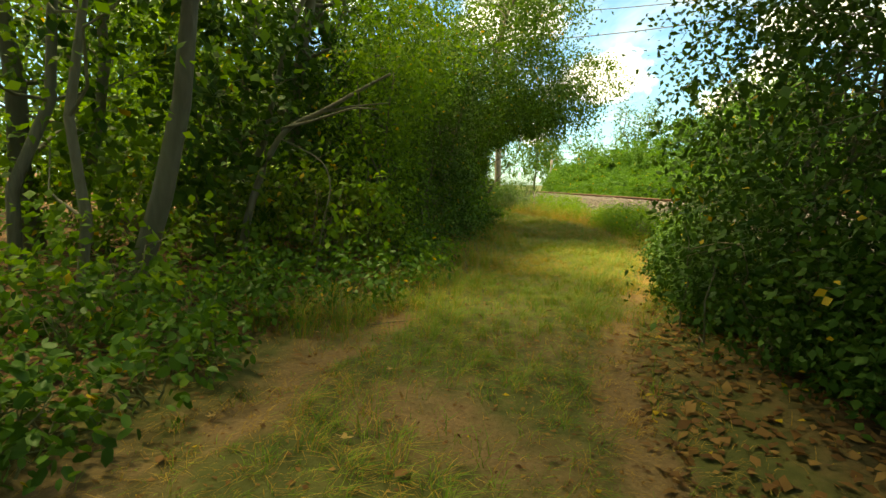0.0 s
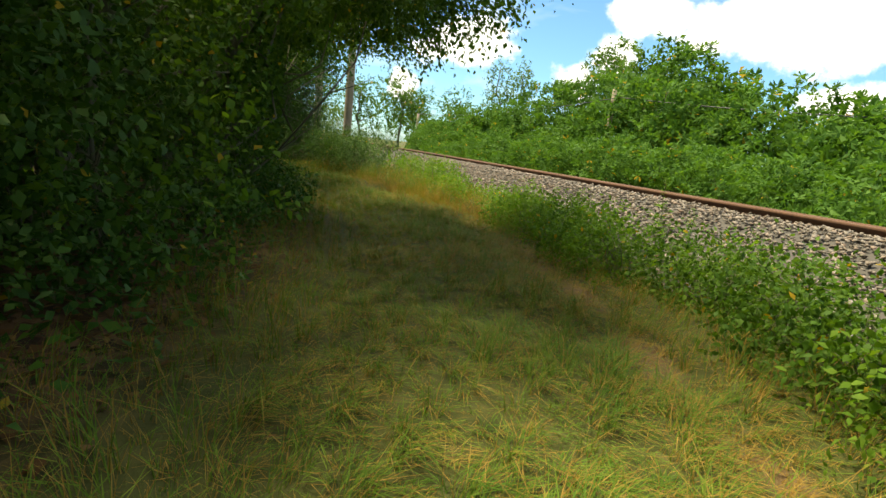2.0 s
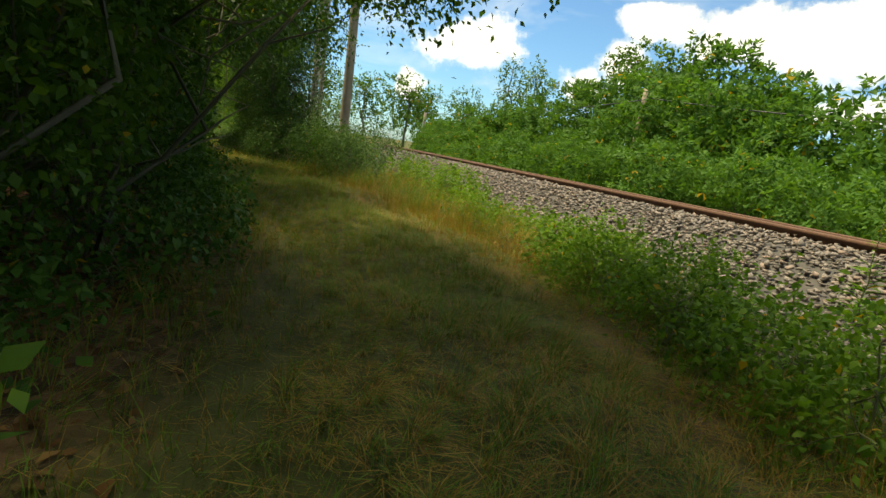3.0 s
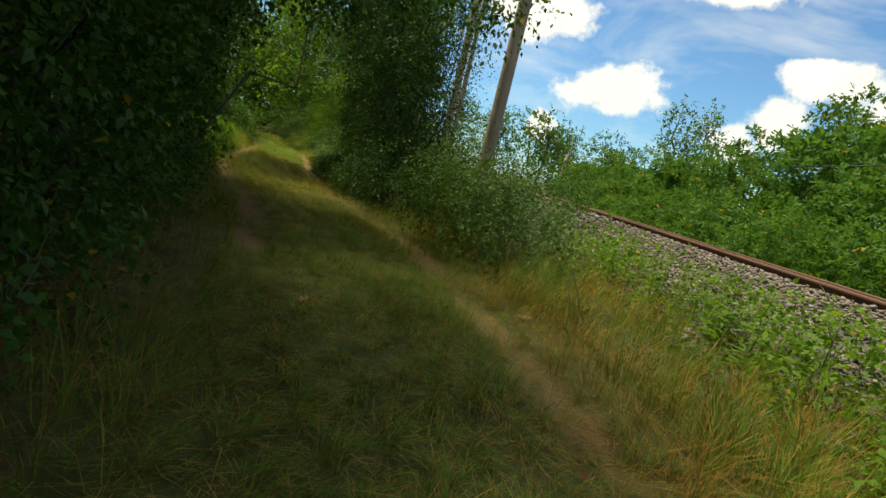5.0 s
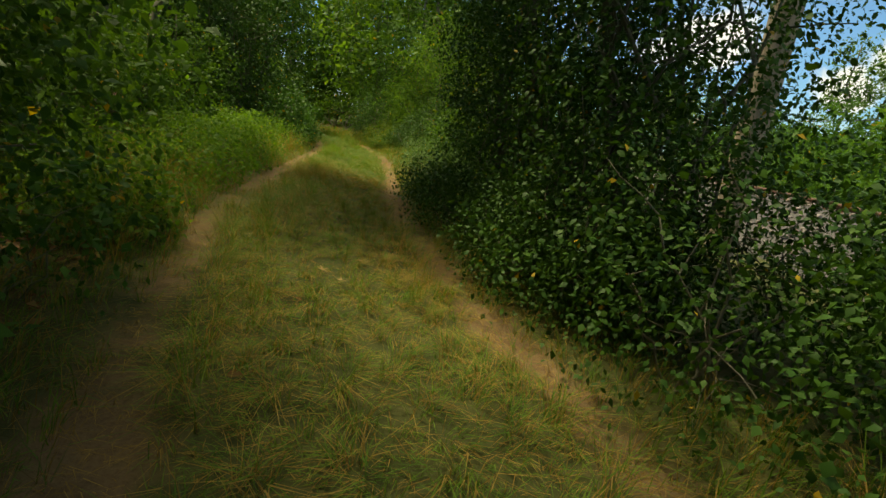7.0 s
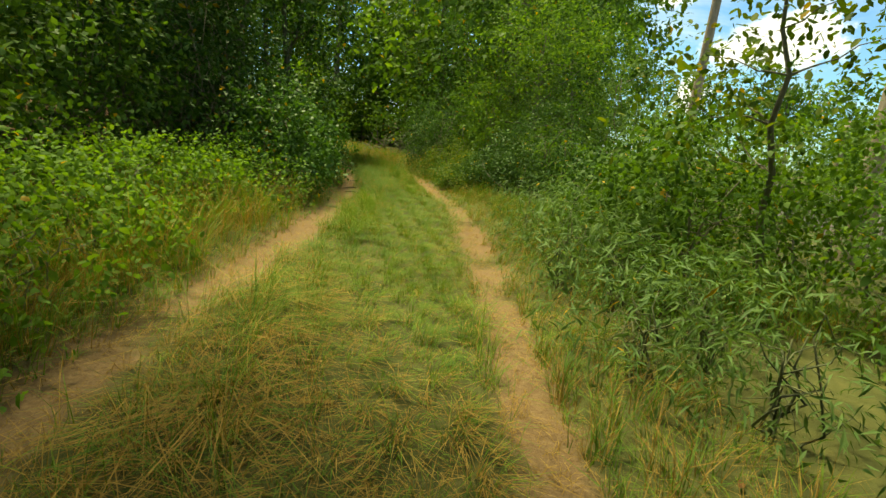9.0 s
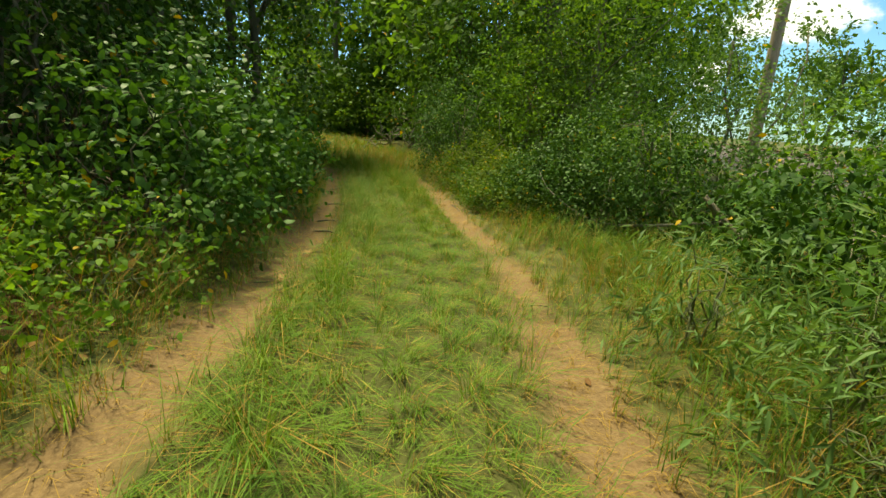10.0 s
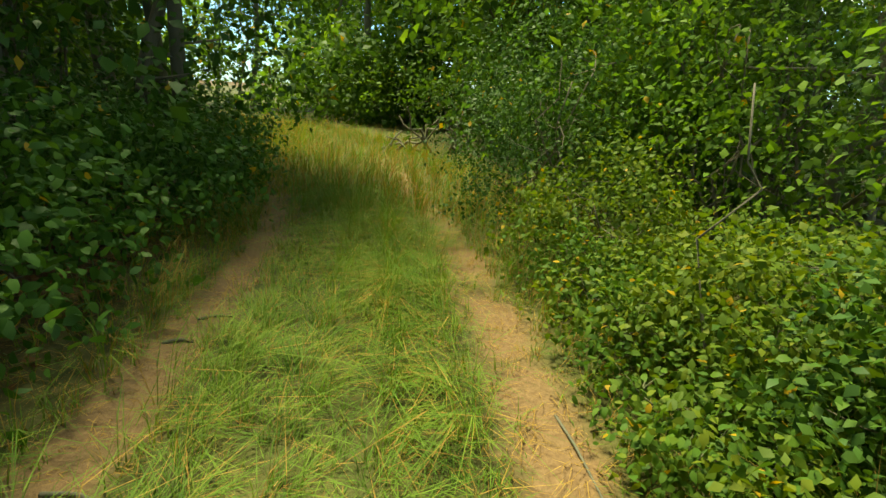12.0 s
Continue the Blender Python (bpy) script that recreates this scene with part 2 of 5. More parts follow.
def smooth_curve(knots):
    ky, kx = np.array(knots, float).T
    yy = np.arange(-40, 80.01, 0.1)
    xx = np.interp(yy, ky, kx)
    pad = np.pad(xx, 8, mode="edge")
    return yy, np.convolve(pad, np.hanning(19)[1:-1] / np.hanning(19)[1:-1].sum(), "valid")


YR, XR = smooth_curve(RUT_R)
YL, XL = smooth_curve(RUT_L)


def rut_r(y):
    return np.interp(y, YR, XR)


def rut_l(y):
    return np.interp(y, YL, XL)


def rail_x(y):
    return 6.85 - 0.098 * (y - 13)


RAIL_Z = 0.61


def hash_noise(x, y, s):
    """Soft value noise on arrays, about -1 to 1."""
    u, v = x * s, y * s
    return (np.sin(u * 1.7 + 1.3 * np.sin(v * 1.1)) + np.sin(v * 2.1 + 1.7 * np.sin(u * 0.9 + 2)) + np.sin((u + v) * 1.3 + 0.7)) / 3


def ground_z(x, y):
    """Height of the soil."""
    x, y = np.asarray(x, float), np.asarray(y, float)
    r, l = rut_r(y), rut_l(y)
    z = 0.018 * hash_noise(x, y, 1.3) + 0.010 * hash_noise(x, y, 4.1)
    z = z - 0.045 * np.exp(-((x - r) / 0.22) ** 2) - 0.04 * np.exp(-((x - l) / 0.24) ** 2)
    left = np.clip(l - 0.4 - x, 0, 60)
    z = z + 0.05 * np.minimum(left, 1.0) + 0.06 * np.clip(left - 1, 0, 20)
    bed = rail_x(y) - x
    z = z + (-0.10) * np.exp(-((bed - 1.9) / 0.5) ** 2)
    return z


def bareness(x, y):
    r, l = rut_r(y), rut_l(y)
    wr, wl = 0.17 + 0.05 * hash_noise(x, y, 0.8), 0.20 + 0.06 * hash_noise(x, y, 0.7)
    lw = np.where((y > 2.2) & (y < 15.5), 0.2, 1.0)
    rw = np.where((y > 3.5) & (y < 11.5), 0.85, 1.0)
    b = np.maximum(rw * np.exp(-((x - r) / wr) ** 2 * 0.8), lw * np.exp(-((x - l) / wl) ** 2 * 0.8))
    b = b * np.clip(np.where(y > 22, 1.0, 0.78) + 0.5 * hash_noise(x, y, 3.3) + 0.3 * hash_noise(x + 5, y, 7.1), 0.15, 1)
    start = np.exp(-np.clip(y - 1.0, 0, 9) ** 2 / 3) * ((x > l - 0.35) & (x < r + 0.7)) * (0.30 + 0.42 * hash_noise(x, y, 2.6))
    return np.clip(np.maximum(b, start), 0, 1)


# ---- mesh helpers ----
def mesh_from(name, verts, faces_flat, counts, mat, smooth=False):
    me = bpy.data.meshes.new(name)
    verts = np.asarray(verts, np.float32)
    counts = np.asarray(counts, np.int32)
    me.materials.append(mat)
    if len(counts) == 0:
        return me
    me.vertices.add(len(verts))
    me.vertices.foreach_set("co", verts.ravel())
    me.loops.add(len(faces_flat))
    me.loops.foreach_set("vertex_index", np.asarray(faces_flat, np.int32))
    me.polygons.add(len(counts))
    me.polygons.foreach_set("loop_start", np.r_[0, np.cumsum(counts)[:-1]].astype(np.int32))
    me.polygons.foreach_set("loop_total", counts)
    if smooth:
        me.polygons.foreach_set("use_smooth", np.ones(len(counts), bool))
    me.update(calc_edges=True)
    return me


def part_mesh(name, me, parent, label=""):
    ob = new(name, me)
    ob.parent = parent
    if label:
        tagged(ob, label)
    return ob


def part(name, bm, mat, parent, label="", smooth=False):
    me = bpy.data.meshes.new(name)
    bm.to_mesh(me)
    bm.free()
    me.materials.append(mat)
    if smooth:
        me.polygons.foreach_set("use_smooth", np.ones(len(me.polygons), bool))
    return part_mesh(name, me, parent, label)


def thing(name, x, y, z, label, category, group=""):
    ob = new(name)
    ob.location = (x, y, z)
    ob.empty_display_size = 0.1
    return tagged(ob, label, category, group)


def unit(v):
    return v / np.maximum(np.linalg.norm(v, axis=-1, keepdims=True), 1e-9)


PAIR = (np.array([(0, 0, 0), (0.9, 0.62, 0.04), (0.40, 0.80, 0.0), (0.9, -0.62, 0.04), (0.40, -0.80, 0.0)]), np.array([(0, 1, 2), (0, 4, 3)]))
BROAD = (np.array([(0, 0, 0), (0.28, 0.27, 0.05), (0.70, 0.22, 0.02), (1.0, 0, -0.12), (0.70, -0.22, 0.02), (0.28, -0.27, 0.05)]), np.array([(0, 5, 1), (1, 5, 4), (1, 4, 2), (2, 4, 3)]))
OVAL = (np.array([(0, 0, 0), (0.22, 0.25, 0.05), (0.22, -0.25, 0.05), (0.68, 0.26, 0.03), (0.68, -0.26, 0.03), (1.0, 0, -0.10), (0.45, 0, -0.02)]),
        np.array([(0, 6, 1), (1, 6, 3), (3, 6, 5), (0, 2, 6), (2, 4, 6), (4, 5, 6)]))
LANCE = (np.array([(0, 0, 0), (0.4, 0.075, 0.03), (0.4, -0.075, 0.03), (1.0, 0, -0.22), (0.5, 0, -0.02)]), np.array([(0, 4, 1), (1, 4, 3), (0, 2, 4), (2, 3, 4)]))
KITE = (np.array([(0, 0, 0), (0.42, 0.30, 0.07), (0.42, -0.30, 0.07), (1.0, 0, -0.08)]), np.array([(0, 2, 1), (1, 2, 3)]))


def leaf_mesh(name, pos, way, size, shape, mat, rng, tilt=0.7):
    """Leaves at pos, pointing along way, lying roughly flat with a random tilt."""
    tv, tf = shape
    n = len(pos)
    way = unit(way)
    up = np.zeros((n, 3))
    up[:, 2] = 1
    up = up + rng.normal(0, tilt, (n, 3))
    side = unit(np.cross(up, way))
    nor = np.cross(way, side)
    s = np.asarray(size).reshape(-1, 1, 1)
    wide = rng.uniform(0.8, 1.2, (n, 1, 1))
    v = pos[:, None] + s * (tv[None, :, 0:1] * way[:, None] + wide * tv[None, :, 1:2] * side[:, None] + tv[None, :, 2:3] * nor[:, None])
    f = (tf[None] + (np.arange(n) * len(tv))[:, None, None]).ravel()
    return mesh_from(name, v.reshape(-1, 3), f, np.full(n * len(tf), 3), mat)


def blob_points(blobs, n, rng, shell=0.72):
    """Points in the outer part of a heap of ellipsoids, with the way out of each."""
    b = np.array(blobs, float)
    area = b[:, 3] * b[:, 4] + b[:, 3] * b[:, 5] + b[:, 4] * b[:, 5]
    k = rng.choice(len(b), n, p=area / area.sum())
    d = unit(rng.normal(size=(n, 3)))
    lump = 1 + 0.16 * np.sin(d[:, 0] * 5 + k) * np.sin(d[:, 2] * 6 + 2 * k) + 0.10 * np.sin(d[:, 1] * 9 + 3 * k)
    r = rng.uniform(shell, 1.04, n) * lump
    return b[k, :3] + d * r[:, None] * b[k, 3:6], d


def twig_leaves(blobs, clusters, per, leaf, rng, shell=0.72, droop=0.25, spread=0.3, floor=0.04, base_z=0.0, keep=None, face=None, lumps=0.0):
    """Positions, directions and sizes of leaves that sit along many short twigs."""
    p, d = blob_points(blobs, clusters, rng, shell)
    if face is not None:
        ok = (d @ np.asarray(face) > -0.15) | (rng.random(len(p)) < 0.3)
        p, d = p[ok], d[ok]
    if keep is not None:
        ok = keep(p)
        p, d = p[ok], d[ok]
    if lumps:
        u = p / lumps + rng.uniform(0, 6.28, 3)
        wave = np.sin(u[:, 0] + 1.4 * np.sin(u[:, 1])) + np.sin(1.2 * u[:, 1] + 1.3 * np.sin(u[:, 2] * 1.1)) + np.sin(1.5 * u[:, 2] + 1.2 * np.sin(u[:, 0] * 0.9))
        ok = (wave > -0.15) | (rng.random(len(p)) < 0.16)
        p, d = p[ok], d[ok]
    m = len(p)
    tw = unit(d * 0.8 + rng.normal(0, 0.55, (m, 3)) + np.array([0, 0, 0.15 - droop]))
    t = np.linspace(0, 1, per)[None, :, None]
    pos = p[:, None] + tw[:, None] * t * spread + np.array([0, 0, -droop * spread]) * t**2 + rng.normal(0, 0.02, (m, per, 3))
    sidev = unit(np.cross(tw, rng.normal(size=(m, 3))))
    flip = np.where(np.arange(per) % 2 == 0, 1.0, -1.0)[None, :, None]
    way = tw[:, None] * 0.6 + sidev[:, None] * flip * 0.9 + rng.normal(0, 0.3, (m, per, 3)) + np.array([0, 0, -droop])
    size = leaf * rng.uniform(0.55, 1.25, (m, per))
    pos, way, size = pos.reshape(-1, 3), way.reshape(-1, 3), size.ravel()
    ok = pos[:, 2] > floor + base_z
    if keep is not None:
        ok &= keep(pos)
    return pos[ok], way[ok], size[ok]


def tubes_mesh(name, lines, mat, sides=5):
    """Tapered round sticks: each line is (points, first radius, last radius)."""
    vs, fs, cs, off = [], [], [], 0
    ang = np.arange(sides) * 2 * np.pi / sides
    for pts, r0, r1 in lines:
        pts = np.asarray(pts, float)
        k = len(pts)
        tan = unit(np.gradient(pts, axis=0))
        ref = np.where(np.abs(tan[:, 2:3]) > 0.9, np.array([[1.0, 0, 0]]), np.array([[0, 0, 1.0]]))
        a = unit(np.cross(tan, ref))
        b = np.cross(tan, a)
        rad = np.linspace(r0, r1, k)[:, None, None]
        ring = pts[:, None] + rad * (np.cos(ang)[None, :, None] * a[:, None] + np.sin(ang)[None, :, None] * b[:, None])
        vs.append(ring.reshape(-1, 3))
        i, j = np.meshgrid(np.arange(k - 1), np.arange(sides), indexing="ij")
        q = np.stack([i * sides + j, i * sides + (j + 1) % sides, (i + 1) * sides + (j + 1) % sides, (i + 1) * sides + j], -1).reshape(-1, 4) + off
        fs.append(q.ravel())
        cs.append(np.full(len(q), 4))
        cap = np.arange(sides) + (k - 1) * sides + off
        fs.append(cap)
        cs.append([sides])
        off += k * sides
    return mesh_from(name, np.concatenate(vs), np.concatenate(fs), np.concatenate(cs), mat, True)


def bent_line(a, b, rng, wobble=0.08, k=6):
    a, b = np.asarray(a, float), np.asarray(b, float)
    t = np.linspace(0, 1, k)[:, None]
    w = rng.normal(0, wobble * np.linalg.norm(b - a), (k, 3)) * np.sin(t * np.pi)
    return a + (b - a) * t + w


def shrub(blobs, base, leaf, clusters, mat, rng, label, name="shrub", category="shrub", per=7, shape=BROAD, shell=0.7, droop=0.25, spread=0.3, stems=7, bark=TWIG, keep=None, group="", face=None):
    """A bush: stems that fan out of one root, and foliage on twigs."""
    bx, by = base
    bz = float(ground_z(bx, by)) - 0.03
    ob = thing(name, bx, by, bz, label, category, group)
    local = [(x - bx, y - by, z - bz, rx, ry, rz) for x, y, z, rx, ry, rz in blobs]
    for i in range(stems):
        c = local[i % min(3, len(local))]
        tip = np.array(c[:3]) + rng.normal(0, 0.3, 3) * np.array(c[3:6])
        tip[2] = max(tip[2], 0.15)
        ln = bent_line((rng.normal(0, 0.05), rng.normal(0, 0.05), 0), tip, rng, 0.07)
        r = 0.006 + 0.006 * np.linalg.norm(tip)
        lines = [(ln, r, r * 0.4)]
        for _ in range(3):
            s = ln[rng.integers(2, 6)]
            e = s + np.clip(rng.normal(0, 0.4, 3), -0.7, 0.7) * np.array(c[3:6])
            e[2] = max(e[2], 0.1)
            lines.append((bent_line(s, e, rng, 0.06, 4), r * 0.45, r * 0.15))
        part_mesh("stem", tubes_mesh("stem", lines, bark, 3), ob)
    k2 = (lambda p: keep(p + np.array([bx, by, bz]))) if keep else None
    wide = max(b[3] for b in local)
    lumps = 0.09 + 0.035 * wide if wide > 0.4 else 0.0
    pos, way, size = twig_leaves(local, int(clusters * (1.4 if lumps else 0.9)), per, leaf, rng, shell, droop, spread, keep=k2, face=face, lumps=lumps)
    fol = part_mesh("foliage", leaf_mesh("foliage", pos, way, size, shape, mat, rng), ob)
    tagged(fol, kind="stuff")
    return ob


def clear_of_walk(margin):
    """Keeps leaves away from the line walked."""
    ey = np.array([e[1] for _, e, _, _ in PATH])
    ex = np.array([e[0] for _, e, _, _ in PATH])

    def keep(p):
        far = (p[:, 1] > ey[-1] + 0.9) | (p[:, 1] < ey[0] - 0.9)
        gap = np.abs(p[:, 0] - np.interp(p[:, 1], ey, ex))
        return (gap > np.where(p[:, 2] < 0.5, 0.55 * margin, margin)) | (p[:, 2] > 1.95) | ((p[:, 2] > 1.65) & (gap > 0.5)) | far
    return keep


def tree(x, y, height, radius, crown, leaf, clusters, mat, rng, label, lean=(0, 0), bark=BARK, per=6, low=0.35, shape=KITE, name="tree", limbs=7, droop=0.2, spread=0.5, group=""):
    """A tapered, crooked trunk with limbs and a crown of leaf heaps round their ends."""
    z = float(ground_z(x, y)) - 0.08
    ob = thing(name, x, y, z, label, "tree", group)
    top = np.array([lean[0], lean[1], height * 0.9])
    tr = bent_line((0, 0, 0), top, rng, 0.02, 9)
    part_mesh("trunk", tubes_mesh("trunk", [(tr, radius, radius * 0.25)], bark, 8), ob)
    blobs = []
    for i in range(limbs):
        f = low + (1 - low) * (i + rng.uniform(0, 0.8)) / limbs
        s = tr[min(8, int(f * 8))]
        a = rng.uniform(0, 2 * np.pi)
        out = crown * rng.uniform(0.5, 1.0) * (1.15 - 0.6 * f)
        e = s + np.array([np.cos(a) * out, np.sin(a) * out, rng.uniform(0.05, 0.5) * crown])
        ln = bent_line(s, e, rng, 0.06, 5)
        part_mesh("limb", tubes_mesh("limb", [(ln, radius * 0.4 * (1.1 - 0.7 * f), radius * 0.08)], bark, 5), ob)
        q = rng.uniform(0.35, 0.6) * crown
        blobs.append((*e, q, q, q * 0.7))
    blobs.append((*tr[-1], crown * 0.5, crown * 0.5, crown * 0.5))
    clear = clear_of_walk(0.9)
    pos, way, size = twig_leaves(blobs, int(clusters * 1.15), per, leaf, rng, 0.45, droop, spread, floor=0.5, keep=lambda p: clear(p + np.array([x, y, z])))
    part_mesh("crown", leaf_mesh("crown", pos, way, size, shape, mat, rng), ob)
    return ob


def blade_mesh(name, pos, height, width, lean, mat, rng):
    """Grass: bent blades of two triangles each, gathered into tufts that fan out and lie over in swirls."""
    n = len(pos)
    cell = 0.15
    key = np.floor(pos[:, :2] / cell)
    jig = np.stack([np.sin(key[:, 0] * 12.9 + key[:, 1] * 78.2), np.sin(key[:, 0] * 39.3 + key[:, 1] * 11.1)], 1)
    root = (key + 0.5 + 0.35 * jig) * cell
    away = pos[:, :2] - root
    pos = pos.copy()
    pos[:, :2] = root + away * 0.72
    size = 0.75 + 0.45 * np.sin(key[:, 0] * 53.7 + key[:, 1] * 27.1)
    height = np.asarray(height) * size
    swirl = 3.0 * hash_noise(pos[:, 0] + 3, pos[:, 1], 1.9) + rng.normal(0, 0.7, n)
    out = np.arctan2(away[:, 1], away[:, 0]) + rng.normal(0, 0.5, n)
    a = np.where(rng.random(n) < 0.4, out, swirl)
    way = np.stack([np.cos(a), np.sin(a), np.zeros(n)], 1)
    sd = np.stack([-np.sin(a), np.cos(a), np.zeros(n)], 1) * (np.asarray(width) * 0.5).reshape(-1, 1)
    h = np.asarray(height).reshape(-1, 1)
    ln = np.asarray(lean).reshape(-1, 1)
    mid = pos + way * h * ln * 0.35 + np.array([0, 0, 1.0]) * h * 0.62
    tip = pos + way * h * ln * 1.05 + np.array([0, 0, 1.0]) * h * np.clip(1 - 0.35 * ln, 0.35, 1)
    low = pos + (mid - pos) * 0.72
    v = np.stack([pos - sd, pos + sd, mid, low - sd * 0.8, low + sd * 0.8, tip], 1)
    f = np.array([(0, 1, 2), (3, 4, 5)])
    f = (f[None] + (np.arange(n) * 6)[:, None, None]).ravel()
    return mesh_from(name, v.reshape(-1, 3), f, np.full(n * 2, 3), mat)


# ---- ground ----
def build_ground():
    def axis(lo, hi, step, far):
        core = np.arange(lo, hi + 1e-6, step)
        out = step * 1.35 ** np.arange(1, 40)
        out = np.cumsum(out)
        out = out[out < far]
        return np.r_[lo - out[::-1], core, hi + out]
    ys, xs = axis(-3, 34, 0.13, 2500), axis(-7, 6, 0.12, 2500)
    gx, gy = np.meshgrid(xs, ys)
    x, y = gx.ravel(), gy.ravel()
    z = ground_z(x, y)
    near = (x > -30) & (x < 20) & (y > -20) & (y < 60)
    z = np.where(near, z, np.clip(z, -0.1, 1.3))
    nx = len(xs)
    i, j = np.meshgrid(np.arange(len(ys) - 1), np.arange(nx - 1), indexing="ij")
    q = np.stack([i * nx + j, i * nx + j + 1, (i + 1) * nx + j + 1, (i + 1) * nx + j], -1).reshape(-1, 4)
    me = mesh_from("ground", np.stack([x, y, z], 1), q.ravel(), np.full(len(q), 4), SOIL, True)
    at = me.attributes.new("bare", "FLOAT", "POINT")
    at.data.foreach_set("value", bareness(x, y).astype(np.float32))
    wd = me.attributes.new("woodland", "FLOAT", "POINT")
    wd.data.foreach_set("value", np.clip(np.maximum((rut_l(y) - 0.35 - x) * 2.0, (x - rut_r(y) - 0.45) * 2.0 * (y < 4.2)), 0, 1).astype(np.float32))
    tagged(new("ground", me), "sandy brown woodland track with two worn wheel ruts", "ground", kind="structure")


build_ground()


# ---- railway ----
def build_ballast():
    """The stone bed: a smooth core, coloured dark as gap shade, under loose stones."""
    ob = thing("railway_ballast", rail_x(13), 13, 0, "grey crushed stone railway ballast bed along the track", "ballast")
    ob.location = (0, 0, 0)
    ys = np.arange(-30, 140, 0.5)
    prof = [(-1.95, -0.06), (-1.5, 0.12), (-0.55, 0.48), (-0.30, 0.515), (0.72, 0.52), (1.75, 0.50), (2.1, 0.42), (3.2, -0.05)]
    v = np.array([(rail_x(y) + dx, y, z - 0.03) for y in ys for dx, z in prof])
    k = len(prof)
    i, j = np.meshgrid(np.arange(len(ys) - 1), np.arange(k - 1), indexing="ij")
    q = np.stack([i * k + j, i * k + j + 1, (i + 1) * k + j + 1, (i + 1) * k + j], -1).reshape(-1, 4)
    part_mesh("stone_core", mesh_from("stone_core", v, q.ravel(), np.full(len(q), 4), GAP_SHADE), ob)
    rng = np.random.default_rng(21)
    # a few stone shapes
    shapes = []
    for _ in range(8):
        bm = bmesh.new()
        bmesh.ops.create_cube(bm, size=1.5)
        bmesh.ops.triangulate(bm, faces=bm.faces[:])
        sc = rng.uniform(0.6, 1.15, 3) * np.array([1.15, 1.0, 0.75])
        for w in bm.verts:
            f = 1 + rng.uniform(-0.38, 0.25)
            w.co = Vector((w.co.x * sc[0] * f, w.co.y * sc[1] * f, w.co.z * sc[2] * f))
        shapes.append((np.array([w.co[:] for w in bm.verts]), np.array([[w.index for w in f.verts] for f in bm.faces])))
        bm.free()
    px, pz = np.array(prof).T

    def stones(n, y0, y1):
        y = rng.uniform(y0, y1, n)
        dx = rng.uniform(-1.98, 0.1, n) + rng.normal(0, 0.08, n)
        return np.stack([rail_x(y) + dx, y, np.interp(dx, px, pz) + rng.uniform(-0.02, 0.015, n)], 1)

    def joined(name, pts, sizes):
        vs, fs, off = [], [], 0
        kind = rng.integers(0, 8, len(pts))
        for s in range(8):
            sel = np.where(kind == s)[0]
            tv, tf = shapes[s]
            a = rng.uniform(0, 6.28, len(sel))
            c, sn = np.cos(a)[:, None], np.sin(a)[:, None]
            t = rng.normal(0, 0.5, (len(sel), 2))
            x = tv[None, :, 0] * c - tv[None, :, 1] * sn
            yv = tv[None, :, 0] * sn + tv[None, :, 1] * c
            zz = tv[None, :, 2] + x * t[:, :1] * 0.5 + yv * t[:, 1:] * 0.5
            w = np.stack([x, yv, zz], -1) * sizes[sel][:, None, None] + pts[sel][:, None]
            vs.append(w.reshape(-1, 3))
            fs.append((tf[None] + (np.arange(len(sel)) * len(tv))[:, None, None] + off).ravel())
            off += w.shape[0] * w.shape[1]
        f = np.concatenate(fs)
        return mesh_from(name, np.concatenate(vs), f, np.full(len(f) // 3, 3), STONE)

    p1 = stones(17000, 6, 22)
    p2 = stones(2000, 22, 50)
    heap = part_mesh("crushed_rock", joined("crushed_rock", np.r_[p1, p2], np.r_[rng.uniform(0.012, 0.027, len(p1)), rng.uniform(0.025, 0.05, len(p2))]), ob)
    tagged(heap, kind="stuff")
    meshes = []
    for s in range(8):
        tv, tf = shapes[s]
        meshes.append(mesh_from("stone", tv, tf.ravel(), np.full(len(tf), 3), STONE))
    for p in stones(280, 9.5, 16.5):
        st = part_mesh("stone", meshes[rng.integers(0, 8)], ob)
        st.location = p + np.array([0, 0, 0.012])
        st.rotation_euler = rng.uniform(0, 6.28, 3)
        r = rng.uniform(0.02, 0.038)
        st.scale = (r, r, r)


